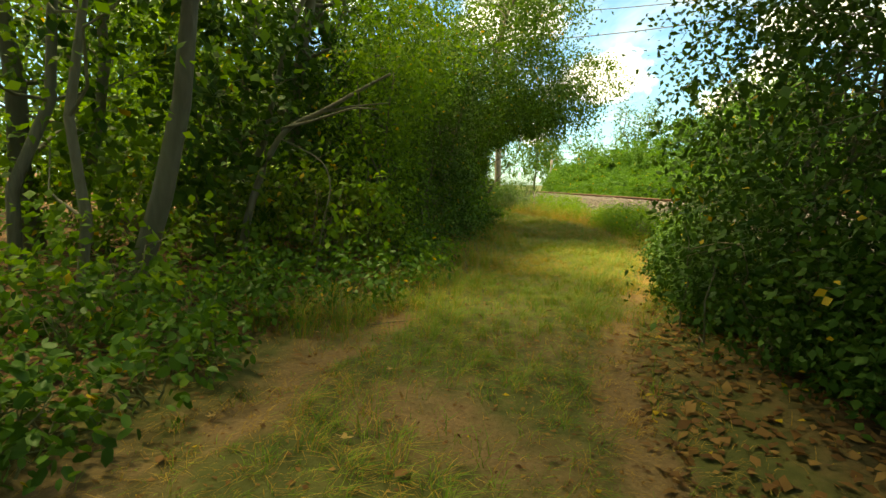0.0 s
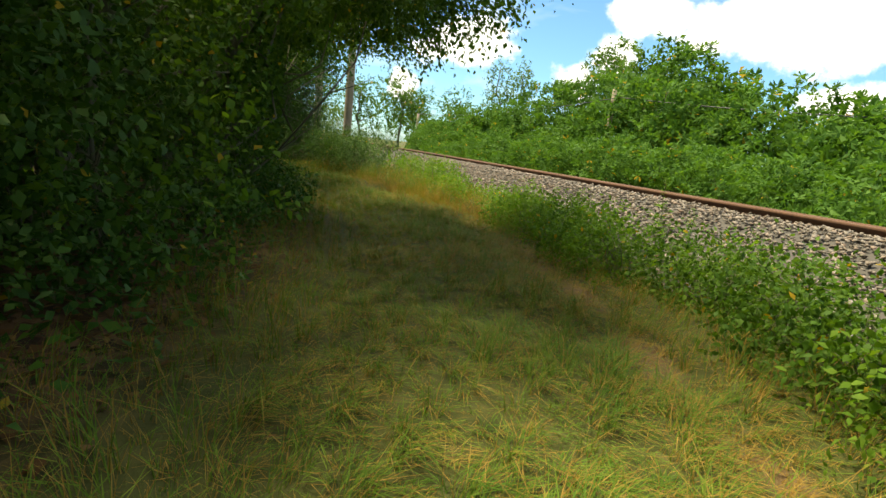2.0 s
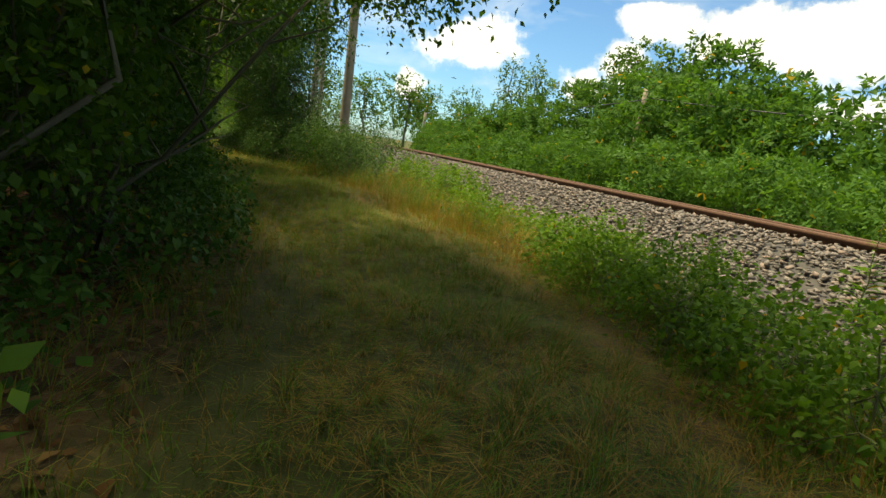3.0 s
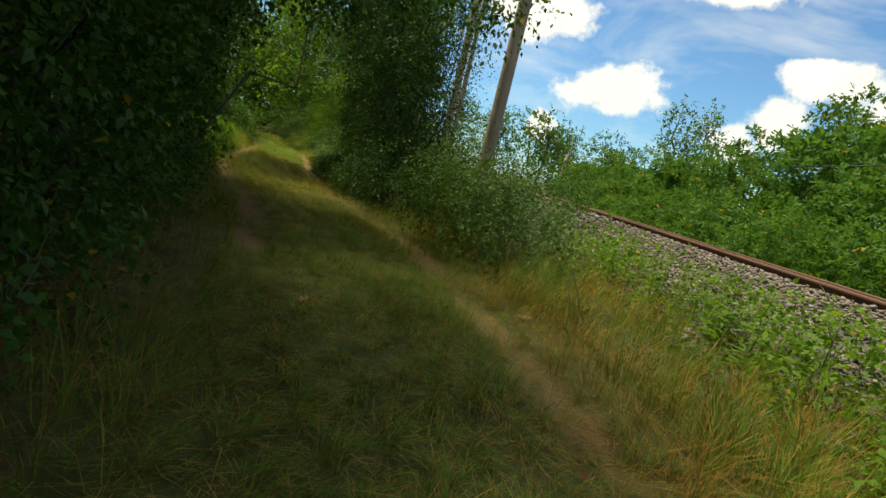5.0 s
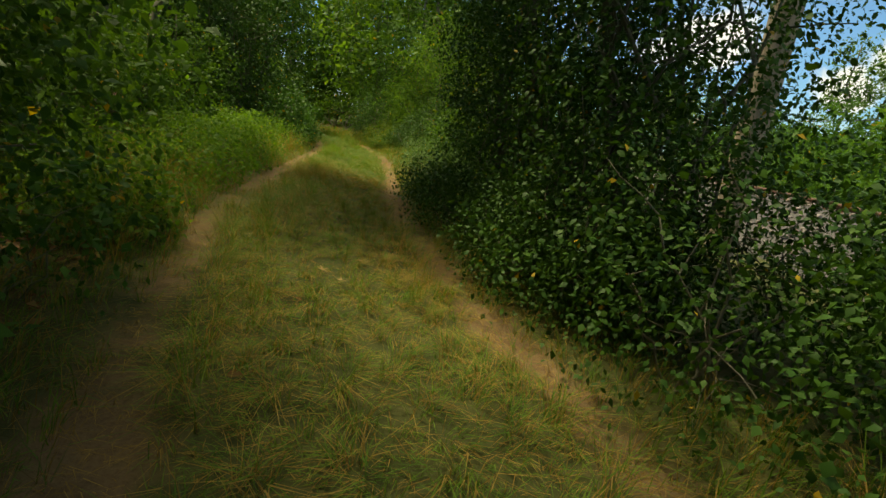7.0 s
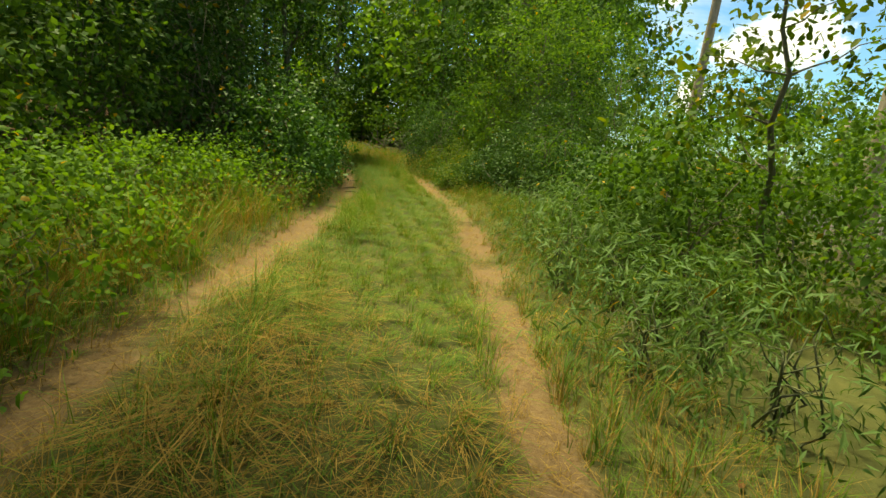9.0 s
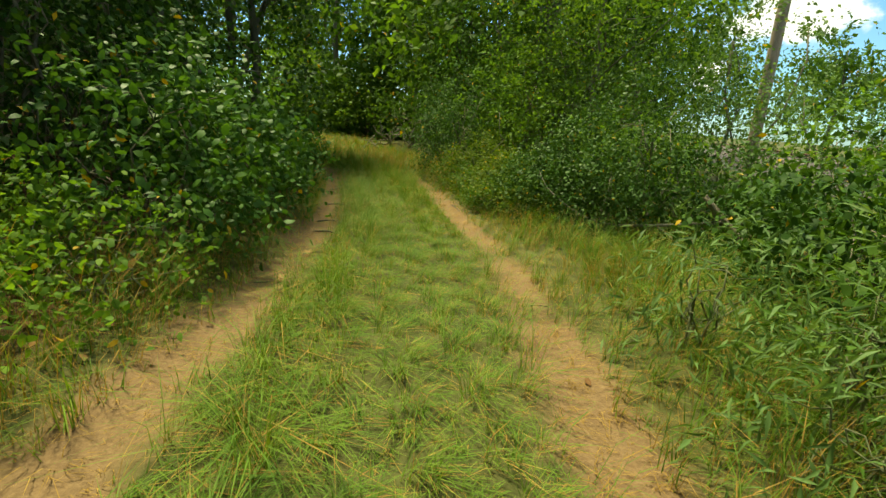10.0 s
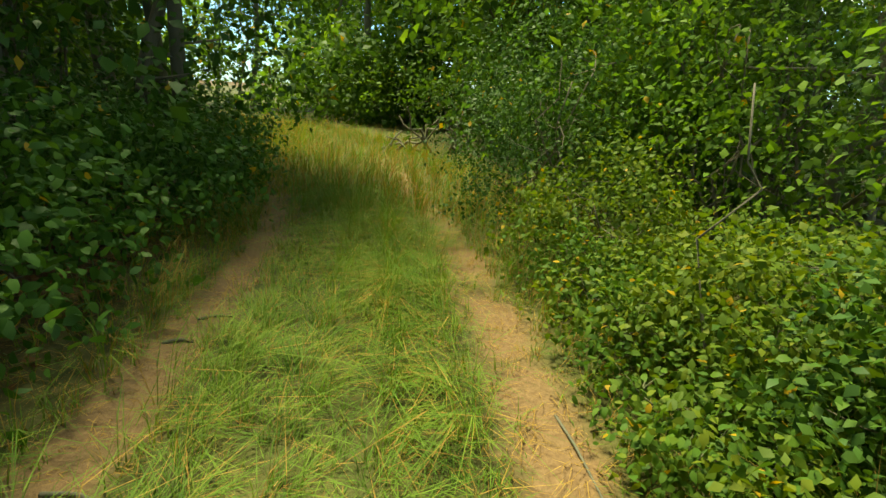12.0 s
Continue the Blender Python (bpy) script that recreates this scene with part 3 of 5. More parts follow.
def build_track():
    ob = thing("railway_track", 0, 0, 0, "single railway track with rusty brown steel rails on sleepers", "railway track")
    prof = [(-0.07, -0.17), (0.07, -0.17), (0.07, -0.155), (0.014, -0.135), (0.010, -0.055), (0.036, -0.035), (0.036, -0.004), (0.028, 0.0), (-0.028, 0.0), (-0.036, -0.004), (-0.036, -0.035), (-0.010, -0.055), (-0.014, -0.135), (-0.07, -0.155)]
    ys = np.arange(-30, 140, 2.0)
    k = len(prof)
    for off, drop in ((0.0, 0.0), (1.5, 0.07)):
        v = np.array([(rail_x(y) + off + a, y, RAIL_Z - drop + b) for y in ys for a, b in prof])
        i, j = np.meshgrid(np.arange(len(ys) - 1), np.arange(k), indexing="ij")
        q = np.stack([i * k + j, i * k + (j + 1) % k, (i + 1) * k + (j + 1) % k, (i + 1) * k + j], -1).reshape(-1, 4)
        part_mesh("rail", mesh_from("rail", v, q.ravel(), np.full(len(q), 4), RUSTY), ob, "rusty steel rail")
    bm = bmesh.new()
    bmesh.ops.create_cube(bm, size=1.0)
    for w in bm.verts:
        w.co = Vector((w.co.x * 2.5, w.co.y * 0.23, w.co.z * 0.14))
    bmesh.ops.bevel(bm, geom=bm.edges[:], offset=0.012, segments=1)
    me = bpy.data.meshes.new("sleeper")
    bm.to_mesh(me)
    bm.free()
    me.materials.append(SLEEPER)
    for n in range(130):
        y = -10 + 0.55 * n
        sl = part_mesh("sleeper", me, ob)
        sl.location = (rail_x(y) + 0.75, y, RAIL_Z - 0.17 - 0.066)
        sl.rotation_euler = (0, 0, math.atan(0.098))
    # rail clips along the near rail's foot
    bm = bmesh.new()
    bmesh.ops.create_cube(bm, size=1.0)
    for w in bm.verts:
        w.co = Vector((w.co.x * 0.05 * (0.7 if w.co.z > 0 else 1), w.co.y * 0.05, w.co.z * 0.05))
    clip = bpy.data.meshes.new("rail_clip")
    bm.to_mesh(clip)
    bm.free()
    clip.materials.append(RUSTY)
    for n in range(60):
        y = 2 + 0.55 * n
        c = part_mesh("rail_clip", clip, ob)
        c.location = (rail_x(y) - 0.085, y, RAIL_Z - 0.135)


build_ballast()
build_track()


def wooden_pole(x, y, height, radius, label, arms=0, name="utility_pole", lean=(0, 0)):
    z = float(ground_z(x, y)) - 0.1
    ob = thing(name, x, y, z, label, "utility pole")
    pts = [np.array([lean[0] * t, lean[1] * t, height * t]) for t in np.linspace(0, 1, 6)]
    part_mesh("shaft", tubes_mesh("shaft", [(pts, radius, radius * 0.72)], POLEWOOD, 14), ob)
    for a in range(arms):
        h = height - 0.5 - 0.9 * a
        bm = bmesh.new()
        bmesh.ops.create_cube(bm, size=1.0, matrix=Matrix.Translation((lean[0] * h / height, lean[1] * h / height + radius, h)) @ Matrix.Diagonal((2.2, 0.10, 0.12, 1)))
        bmesh.ops.bevel(bm, geom=bm.edges[:], offset=0.01, segments=1)
        arm = part("crossarm", bm, POLEWOOD, ob)
        for dx in (-1.0, -0.55, 0.55, 1.0):
            bm = bmesh.new()
            for r, hh, zz in ((0.02, 0.1, 0.1), (0.05, 0.05, 0.15), (0.035, 0.06, 0.2)):
                bmesh.ops.create_cone(bm, cap_ends=True, segments=10, radius1=r, radius2=r * 0.8, depth=hh, matrix=Matrix.Translation((dx, lean[1] * h / height + radius, h + zz)))
            part("insulator", bm, CERAMIC, arm)
    return ob


POLES = [(3.11, 22.85), (1.9, 28.9), (1.75, 41.5)]
wooden_pole(*POLES[0], 10.5, 0.15, "tall weathered brown wooden utility pole beside the railway", 2)
wooden_pole(*POLES[1], 10.0, 0.14, "weathered wooden utility pole with crossarms behind bushes", 2)
wooden_pole(*POLES[2], 11.0, 0.16, "tall wooden utility pole rising above the thicket", 2)
wooden_pole(15.2, 26.6, 4.45, 0.14, "short cut-off grey wooden pole among locust trees", name="wooden_post", lean=(0.05, 0))
wooden_pole(10.6, 53.5, 3.7, 0.17, "short pale wooden pole far along the railway", name="wooden_post")


def cable(a, b, sag, r=0.016):
    t = np.linspace(0, 1, 24)[:, None]
    p = np.array(a) + (np.array(b) - np.array(a)) * t
    p[:, 2] -= sag * 4 * (t * (1 - t))[:, 0]
    ob = new("overhead_cable", tubes_mesh("overhead_cable", [(p, r, r)], CABLE, 4))
    tagged(ob, "thin dark overhead cable strung between poles", "cable", "overhead cables")


for h, dx in ((10.0, -1.0), (10.0, 0.55), (10.0, 1.0), (9.1, -0.55), (9.1, 1.0), (7.0, 0.05), (6.6, 0.05)):
    cable((POLES[0][0] + dx, POLES[0][1], h), (POLES[1][0] + dx, POLES[1][1], h - 0.5), 0.15)
    cable((POLES[1][0] + dx, POLES[1][1], h - 0.5), (POLES[2][0] + dx, POLES[2][1], h + 0.4), 0.3)
for h, dx, e in ((9.6, 1.0, (21, 6, 9)), (8.6, 1.0, (24, 8, 8)), (7.4, 0.1, (19, 3, 6))):
    cable((POLES[0][0] + dx, POLES[0][1], h), e, 0.9)
cable((15.2, 26.0, 3.9), (10.5, 53.5, 3.6), 0.4, 0.02)
cable((15.2, 26.0, 3.9), (26.0, 3.0, 3.6), 0.6, 0.02)

# ---- trees over the track side ----
SH = clear_of_walk(0.85)


def edge_shrub(side, y, out, h, wide, leaf, clusters, mat, label, rng, shape=KITE, per=7, shell=0.65, droop=0.25, overhang=0.0, name="shrub", spread=0.28, margin=None, stems=7, bark=TWIG):
    """A bush whose near face stands `out` metres off the rut."""
    e = rut_l(y) - out - wide if side < 0 else rut_r(y) + out + wide
    x = float(e)
    s = 1.0 if side < 0 else -1.0
    blobs = [(x, y, h * 0.30, wide, wide * 1.05, h * 0.32),
             (x + rng.uniform(-0.1, 0.1), y + rng.uniform(-0.3, 0.3), h * 0.58, wide * 1.0, wide * 0.95, h * 0.30),
             (x - 0.2 * s + overhang * s * 0.7, y + rng.uniform(-0.3, 0.3), h * 0.82, wide * 0.9, wide * 0.9, h * 0.24)]
    if overhang:
        blobs.append((x + overhang * s, y + rng.uniform(-0.3, 0.3), h * 0.98, wide * 0.9, wide, h * 0.20))
    return shrub(blobs, (x, y), leaf, clusters, mat, rng, label, name, per=per, shape=shape, shell=shell, droop=droop, spread=spread, keep=margin or SH, stems=stems, bark=bark, face=(s, 0, 0.3))


rng = np.random.default_rng(11)
# dense wall beside the left rut; leaf tone paints a lit end, then shade
for y in np.arange(4.6, 19.2, 0.85):
    h = rng.uniform(2.3, 3.1)
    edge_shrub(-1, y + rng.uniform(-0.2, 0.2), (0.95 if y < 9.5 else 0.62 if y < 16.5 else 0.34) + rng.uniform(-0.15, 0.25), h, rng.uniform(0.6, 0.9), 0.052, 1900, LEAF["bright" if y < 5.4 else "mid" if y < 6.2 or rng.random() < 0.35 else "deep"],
               "dense green broadleaf shrub hanging over the grassy track, light and shade in its leaf tone", rng, overhang=(1.5 if 6.8 < y < 12.8 else 0.45) if y < 16 else 0.1, bark=BARK)
    edge_shrub(-1, y + 0.4, (0.75 if y < 9.5 else 0.5 if y < 16.5 else 0.2) + rng.uniform(-0.1, 0.2), rng.uniform(0.35, 0.65), 0.3, 0.05, 170, LEAF["ivy"], "low leafy undergrowth at the foot of the thicket", rng, name="undergrowth", spread=0.18, stems=5, bark=STEM)
# dark filler added behind the wall: blocks light and closes the wood
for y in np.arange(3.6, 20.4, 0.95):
    edge_shrub(-1, y, 1.85 if y < 9.5 else 1.55, rng.uniform(2.6, 3.3), 0.8, 0.12, 330, LEAF["deep"], "dark filler shrub added behind the thicket to block light", rng, shell=0.2, stems=4, bark=BARK)
# taller trees behind it
for y in np.arange(3.5, 33, 1.7):
    x = float(rut_l(y)) - rng.uniform(1.8, 2.8) - (1.6 if y < 9 else 0.6 if y < 13 else 2.0 if 19.5 < y < 28.5 else 0.0)
    tree(x, y + rng.uniform(-0.4, 0.4), rng.uniform(4.0, 5.5), rng.uniform(0.05, 0.09), rng.uniform(1.3, 1.8), 0.10, 520, LEAF["deep"] if rng.random() < 0.5 else LEAF["mid"], rng,
         "slender woodland tree with dense green crown beside the track", lean=(rng.uniform(0.2, 1.0), rng.uniform(-0.6, 0.6)), bark=BARK if rng.random() < 0.6 else BARK_PALE, low=0.22, shape=KITE, limbs=9)
# wood behind, back to the start and past the bend
for i in range(50):
    y = rng.uniform(-7, 36)
    x = float(rut_l(min(y, 32))) - rng.uniform(4.5 if 19 < y < 29 else 2.4 if y > 21 else 3.2, 14)
    tree(x, y, rng.uniform(5.5, 8), rng.uniform(0.05, 0.12), rng.uniform(1.6, 2.4), 0.18, 220, LEAF["mid"] if rng.random() < 0.6 else LEAF["bright"], rng,
         "woodland tree with dark bark and a green crown", lean=(rng.uniform(-0.6, 0.6), rng.uniform(-0.6, 0.6)), low=0.30, shape=KITE, limbs=8, per=6, spread=0.6)


def off_track(x, y, gap):
    return abs(x - rut_l(y)) > gap and abs(x - rut_r(y)) > gap and not (rut_l(y) < x < rut_r(y))


# the wood that closes the view past the bend
made = 0
while made < 46:
    x, y = rng.uniform(-24, -1.5), rng.uniform(35.5, 52)
    if not off_track(x, y, 1.5) or x > rail_x(y) - 2.5:
        continue
    made += 1
    tree(x, y, rng.uniform(6, 11), rng.uniform(0.06, 0.15), rng.uniform(1.8, 2.8), 0.22, 330, LEAF["mid"] if rng.random() < 0.7 else LEAF["bright"], rng,
         "tree of the wood beyond the bend in the track", lean=(rng.uniform(-0.8, 0.8), rng.uniform(-0.6, 0.6)), low=0.22, shape=KITE, limbs=9, per=6, spread=0.6, bark=BARK_PALE if rng.random() < 0.4 else BARK)

# trees that stand close round the bend
for x, y, h, kind in ((-2.3, 33.0, 3.4, "bright"), (-3.4, 34.4, 3.8, "locust"), (-1.5, 35.0, 3.8, "locust"), (-2.6, 37.4, 5.5, "mid"), (-5.0, 37.6, 6.0, "mid"), (-6.4, 39.6, 8.0, "mid"), (-4.0, 40.4, 8.0, "mid"), (-10.4, 37.6, 7.0, "bright"), (-8.2, 41.0, 8.0, "bright"), (-12.6, 39.8, 8.0, "mid")):
    if off_track(x, y, 1.0):
        tree(x, y, h, 0.06, 1.7, 0.055 if y < 36 else 0.11, 2000 if y < 36 else 850, LEAF[kind], rng, "leafy green tree standing close to the bend in the track", lean=(rng.uniform(-0.5, 0.5), rng.uniform(-0.4, 0.4)), low=0.12, shape=KITE, limbs=13, per=6, spread=0.5, bark=BARK_PALE if h < 6.2 else BARK)

for k in range(14):
    x, y = rng.uniform(-12.5, -7.6), rng.uniform(31.2, 35.0)
    if off_track(x, y, 1.0):
        tree(x, y, rng.uniform(7, 9), rng.uniform(0.06, 0.11), 1.7, 0.13, 380, LEAF["mid"], rng, "straight dark-trunked tree in the wood by the bend", lean=(rng.uniform(-0.3, 0.3), rng.uniform(-0.3, 0.3)), low=0.45, shape=KITE, limbs=8, spread=0.5)

# taller trees added to shade the narrow stretch and the tall bush across it
for y in (15.2, 16.8, 18.2):
    tree(float(rut_l(y)) - 1.5, y, 6.8, 0.08, 2.1, 0.12, 520, LEAF["deep"], rng, "added tall slim tree whose crown shades the track", lean=(0.9, 0.2), low=0.45, shape=KITE, limbs=9, spread=0.5)

# two more added for shade, their crowns high over the track
for y in (22.2, 24.0):
    tree(float(rut_l(y)) - 2.6, y, 7.4, 0.07, 1.9, 0.12, 650, LEAF["bright"], rng, "added tall slim tree whose crown shades the track", lean=(2.6, 0.3), low=0.70, shape=KITE, limbs=9, spread=0.5)

# dense growth that closes the horizon under the trees
for k in range(50):
    if k > 43:
        x, y = -20 - 1.5 * (k - 43), 36 + 1.6 * (k - 43)
    elif k < 26:
        x, y = -26 + 0.98 * k + rng.uniform(-0.4, 0.4), 41.5 + 0.35 * rng.uniform(-4, 4) + 0.08 * k
    else:
        y = -9 + 2.6 * (k - 26)
        x = float(rut_l(min(y, 30))) - rng.uniform(9.5, 13)
    if x > -19 and not off_track(x, y, 1.4):
        continue
    gz = float(ground_z(x, y))
    h, w = rng.uniform(2.0, 3.6), rng.uniform(1.2, 1.7)
    shrub([(x, y, gz + h * 0.35, w, w, h * 0.38), (x + 0.2, y, gz + h * 0.75, w * 0.8, w * 0.8, h * 0.3)], (x, y), 0.24, 140, LEAF["mid"] if k % 3 else LEAF["bright"], rng,
          "tall green bush filling the wood behind the trees", shape=KITE, spread=0.5, stems=4, bark=BARK)

# understorey deeper in the wood
made = 0
while made < 95:
    y = rng.uniform(-4, 50)
    x = float(rut_l(min(y, 32))) - rng.uniform(2.2, 12) if y < 34 else rng.uniform(-24, -1)
    if not off_track(x, y, 1.3) or x > rail_x(y) - 3:
        continue
    made += 1
    h, w = rng.uniform(0.8, 2.0), rng.uniform(0.7, 1.2)
    gz = float(ground_z(x, y))
    shrub([(x, y, gz + h * 0.4, w, w, h * 0.45), (x + 0.2, y - 0.2, gz + h * 0.75, w * 0.7, w * 0.7, h * 0.3)], (x, y), 0.15, 105, LEAF["mid"] if rng.random() < 0.5 else LEAF["bright"], rng,
          "green understorey bush on the woodland floor", shape=KITE, spread=0.4, stems=5)

# boughs that hang over the track
shrub([(1.2, 9.6, 1.6, 0.9, 1.2, 1.2), (1.9, 9.3, 1.9, 0.7, 0.9, 0.8), (2.3, 10.0, 2.3, 0.8, 1.0, 0.55), (2.9, 9.8, 2.35, 0.6, 0.8, 0.5), (3.2, 10.5, 2.3, 0.5, 0.6, 0.45), (2.7, 11.6, 2.5, 0.8, 0.9, 0.5), (2.6, 8.7, 2.1, 0.7, 0.7, 0.5), (3.3, 9.2, 2.35, 0.65, 0.7, 0.45), (3.7, 9.7, 2.65, 0.6, 0.7, 0.45), (3.2, 9.4, 3.1, 0.9, 0.9, 0.55), (4.1, 9.5, 3.05, 0.65, 0.8, 0.5)], (1.2, 9.6), 0.06, 5200, LEAF["mid"], rng,
      "leafy dark tree with boughs hanging over the track", "overhanging_tree", "tree", per=7, shape=KITE, keep=SH, stems=3, bark=BARK, droop=0.45)
shrub([(0.4, 14.2, 1.6, 0.8, 1.2, 1.2), (1.3, 14.4, 2.7, 0.9, 1.1, 0.7), (2.0, 14.0, 2.55, 0.6, 0.9, 0.5), (2.5, 14.6, 2.6, 0.5, 0.6, 0.4)], (0.4, 14.2), 0.07, 1500, LEAF["deep"], rng,
      "leafy dark tree with boughs hanging over the track", "overhanging_tree", "tree", per=7, shape=KITE, keep=SH, stems=3, bark=BARK, droop=0.45)
shrub([(-0.5, 17.2, 1.8, 0.7, 0.9, 1.0), (0.4, 17.2, 2.55, 0.8, 0.9, 0.45), (1.2, 17.4, 2.65, 0.7, 0.8, 0.4), (1.9, 17.4, 2.75, 0.6, 0.7, 0.38), (2.5, 17.7, 2.75, 0.5, 0.6, 0.35)], (-0.5, 17.2), 0.07, 1300, LEAF["deep"], rng,
      "leafy dark tree with boughs hanging over the track", "overhanging_tree", "tree", per=7, shape=KITE, keep=SH, stems=3, bark=BARK, droop=0.45)

for x, y, lx in ((0.8, 7.4, 1.9), (1.0, 8.8, 2.3), (0.9, 10.4, 2.2)):
    tree(x, y, 5.2, 0.06, 1.5, 0.065, 1500, LEAF["mid"], rng, "leafy tree leaning out of the hedge over the track", lean=(lx, 0.2), low=0.3, shape=KITE, limbs=12, spread=0.4)

# tall trees added with crowns out of view, to shade the start of the track
for x, y, lx in ((-0.9, 2.3, 1.9), (-1.3, 0.3, 1.8), (-1.2, -2.0, 1.5), (-2.4, -4.0, 1.5)):
    tree(x, y, 6.6, 0.085, 2.4, 0.11, 1000, LEAF["mid"], rng, "added tall slim tree whose crown shades the track", lean=(lx, 0.3), low=0.62, shape=KITE, limbs=9, spread=0.5)

# understorey seen past the first bend
for k in range(22):
    y = rng.uniform(0.5, 7.5)
    x = float(rut_l(y)) - rng.uniform(1.3, 6.5)
    h, w = rng.uniform(0.5, 1.3), rng.uniform(0.45, 0.8)
    gz = float(ground_z(x, y))
    shrub([(x, y, gz + h * 0.4, w, w, h * 0.45), (x + 0.1, y - 0.1, gz + h * 0.75, w * 0.7, w * 0.7, h * 0.3)], (x, y), 0.075, 190, LEAF["bright"] if k % 3 else LEAF["yellowing"], rng,
          "bright green sapling growth on the woodland floor", shape=KITE, spread=0.28, stems=5, face=(0.5, -0.85, 0.3))


def build_groundcover():
    g = np.random.default_rng(77)
    y = g.uniform(-4, 34, 26000)
    y = np.where(g.random(len(y)) < 0.5, g.uniform(-3, 8, len(y)), y)
    x = rut_l(y) - 0.5 - g.gamma(1.5, 1.9, len(y))
    tuft = hash_noise(x, y, 1.8)
    ok = g.random(len(x)) < 0.45 + 0.55 * tuft
    x, y, tuft = x[ok], y[ok], tuft[ok]
    z = ground_z(x, y) + g.uniform(0.02, 0.12, len(x)) + 0.16 * np.clip(tuft, 0, 1) * g.random(len(x))
    way = g.normal(size=(len(x), 3)) * np.array([1, 1, 0.35])
    tagged(new("groundcover", leaf_mesh("groundcover", np.stack([x, y, z], 1), way, g.uniform(0.04, 0.09, len(x)), KITE, LEAF["ivy"], g, 0.5)), "low green groundcover plants on the woodland floor", "groundcover", kind="stuff")


build_groundcover()

# first bend: leaning trees and low growth by the leaf litter
for x, y, h, r, lx, ly in ((-0.85, 1.7, 5.5, 0.035, 0.5, 0.2), (-1.9, 2.4, 6.5, 0.05, 0.9, 0.4), (-2.6, 3.4, 7.5, 0.10, -0.3, 0.1), (-1.2, 4.4, 6.0, 0.05, 1.5, 0.6), (-3.6, 2.0, 8.0, 0.09, 0.4, 0), (-0.6, 5.2, 7.5, 0.11, 0.2, 0.3), (-3.4, 0.6, 7.0, 0.06, 0.3, 0.3), (-0.2, 6.0, 7.0, 0.12, 0.0, 0.2)):
    tree(x, y, h, r, 1.5, 0.075, 420, LEAF["bright"], rng, "slim leaning tree with mottled grey-brown bark at the woodland edge", lean=(lx, ly), bark=BARK_PALE if r < 0.08 else BARK, low=0.2, shape=KITE, limbs=10)
for i in range(46):
    y = rng.uniform(-0.6, 4.4)
    x = float(rut_l(y)) - 0.35 - abs(rng.normal(0, 0.8))
    h = rng.uniform(0.18, 0.42)
    gz = float(ground_z(x, y))
    shrub([(x, y, gz + h * 0.5, 0.22, 0.22, h * 0.5)], (x, y), 0.055, 44, LEAF["ivy"] if rng.random() < 0.7 else LEAF["bright"], rng, "small leafy green plant in the leaf litter", "undergrowth", "plant", per=5, shape=OVAL, spread=0.14, stems=4, bark=STEM)

# right: the bush at the start, its shade put into the deep leaf tone
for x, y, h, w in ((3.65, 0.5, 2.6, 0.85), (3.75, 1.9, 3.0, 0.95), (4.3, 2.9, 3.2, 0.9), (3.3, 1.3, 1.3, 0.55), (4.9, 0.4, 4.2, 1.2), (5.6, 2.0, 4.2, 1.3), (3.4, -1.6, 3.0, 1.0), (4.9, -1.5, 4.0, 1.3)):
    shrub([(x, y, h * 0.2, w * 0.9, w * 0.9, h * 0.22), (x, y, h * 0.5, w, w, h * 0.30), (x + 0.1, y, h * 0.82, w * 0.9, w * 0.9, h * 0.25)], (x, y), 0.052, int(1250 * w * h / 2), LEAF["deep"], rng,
          "dense bush with bare lower twigs beside the track, shade in its dark leaf tone", per=7, shape=KITE, keep=SH, stems=12, shell=0.5, face=(-0.7, -0.7, 0.2))

# undergrowth in deep leaves, to darken the shaded foot of the thicket
for k in range(16):
    y = rng.uniform(0.2, 2.8)
    x, h = 3.3 + 0.15 * y + rng.uniform(0, 0.5), rng.uniform(0.4, 0.8)
    shrub([(x, y, h * 0.5, 0.3, 0.3, h * 0.5)], (x, y), 0.045, 190, LEAF["deep"], rng, "low undergrowth at the foot of the thicket, shade in its dark leaf tone", "undergrowth", "plant", per=6, shape=KITE, keep=SH, spread=0.2, stems=6)
# added back layer of dark leaves that closes the gaps
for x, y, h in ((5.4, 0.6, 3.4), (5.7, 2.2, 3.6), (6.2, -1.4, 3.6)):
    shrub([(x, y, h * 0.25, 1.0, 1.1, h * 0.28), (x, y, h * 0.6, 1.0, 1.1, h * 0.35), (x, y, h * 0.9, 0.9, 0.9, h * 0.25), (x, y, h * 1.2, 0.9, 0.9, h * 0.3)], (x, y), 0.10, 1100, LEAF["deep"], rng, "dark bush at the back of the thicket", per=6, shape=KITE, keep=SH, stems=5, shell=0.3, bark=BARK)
# tall bush; its last two heaps are an overhang added to cast shade
for x, y in ((4.6, 2.2),):
    shrub([(x, y, 1.6, 0.9, 0.9, 1.2), (x, y, 3.3, 1.1, 1.1, 0.6), (x + 0.2, y, 2.2, 0.9, 0.9, 0.6), (x - 0.8, y, 3.1, 1.0, 1.0, 0.55), (x - 1.5, y + 0.1, 3.4, 0.9, 0.9, 0.45)], (x, y), 0.06, 1700, LEAF["deep"], rng,
          "tall dark tree-like bush with an added overhang that shades the track's edge", per=7, shape=KITE, keep=SH, stems=8, bark=BARK)

# trees added behind and over the first thicket to block sky and sun
for x, y in ((5.8, -0.7), (4.6, -4.6), (7.0, -3.4), (2.6, -6.4), (0.2, -6.0)):
    tree(x, y, 6.4, 0.09, 2.2, 0.12, 620, LEAF["deep"], rng, "added dark leafy tree that shades the first thicket", low=0.35, shape=KITE, limbs=9)

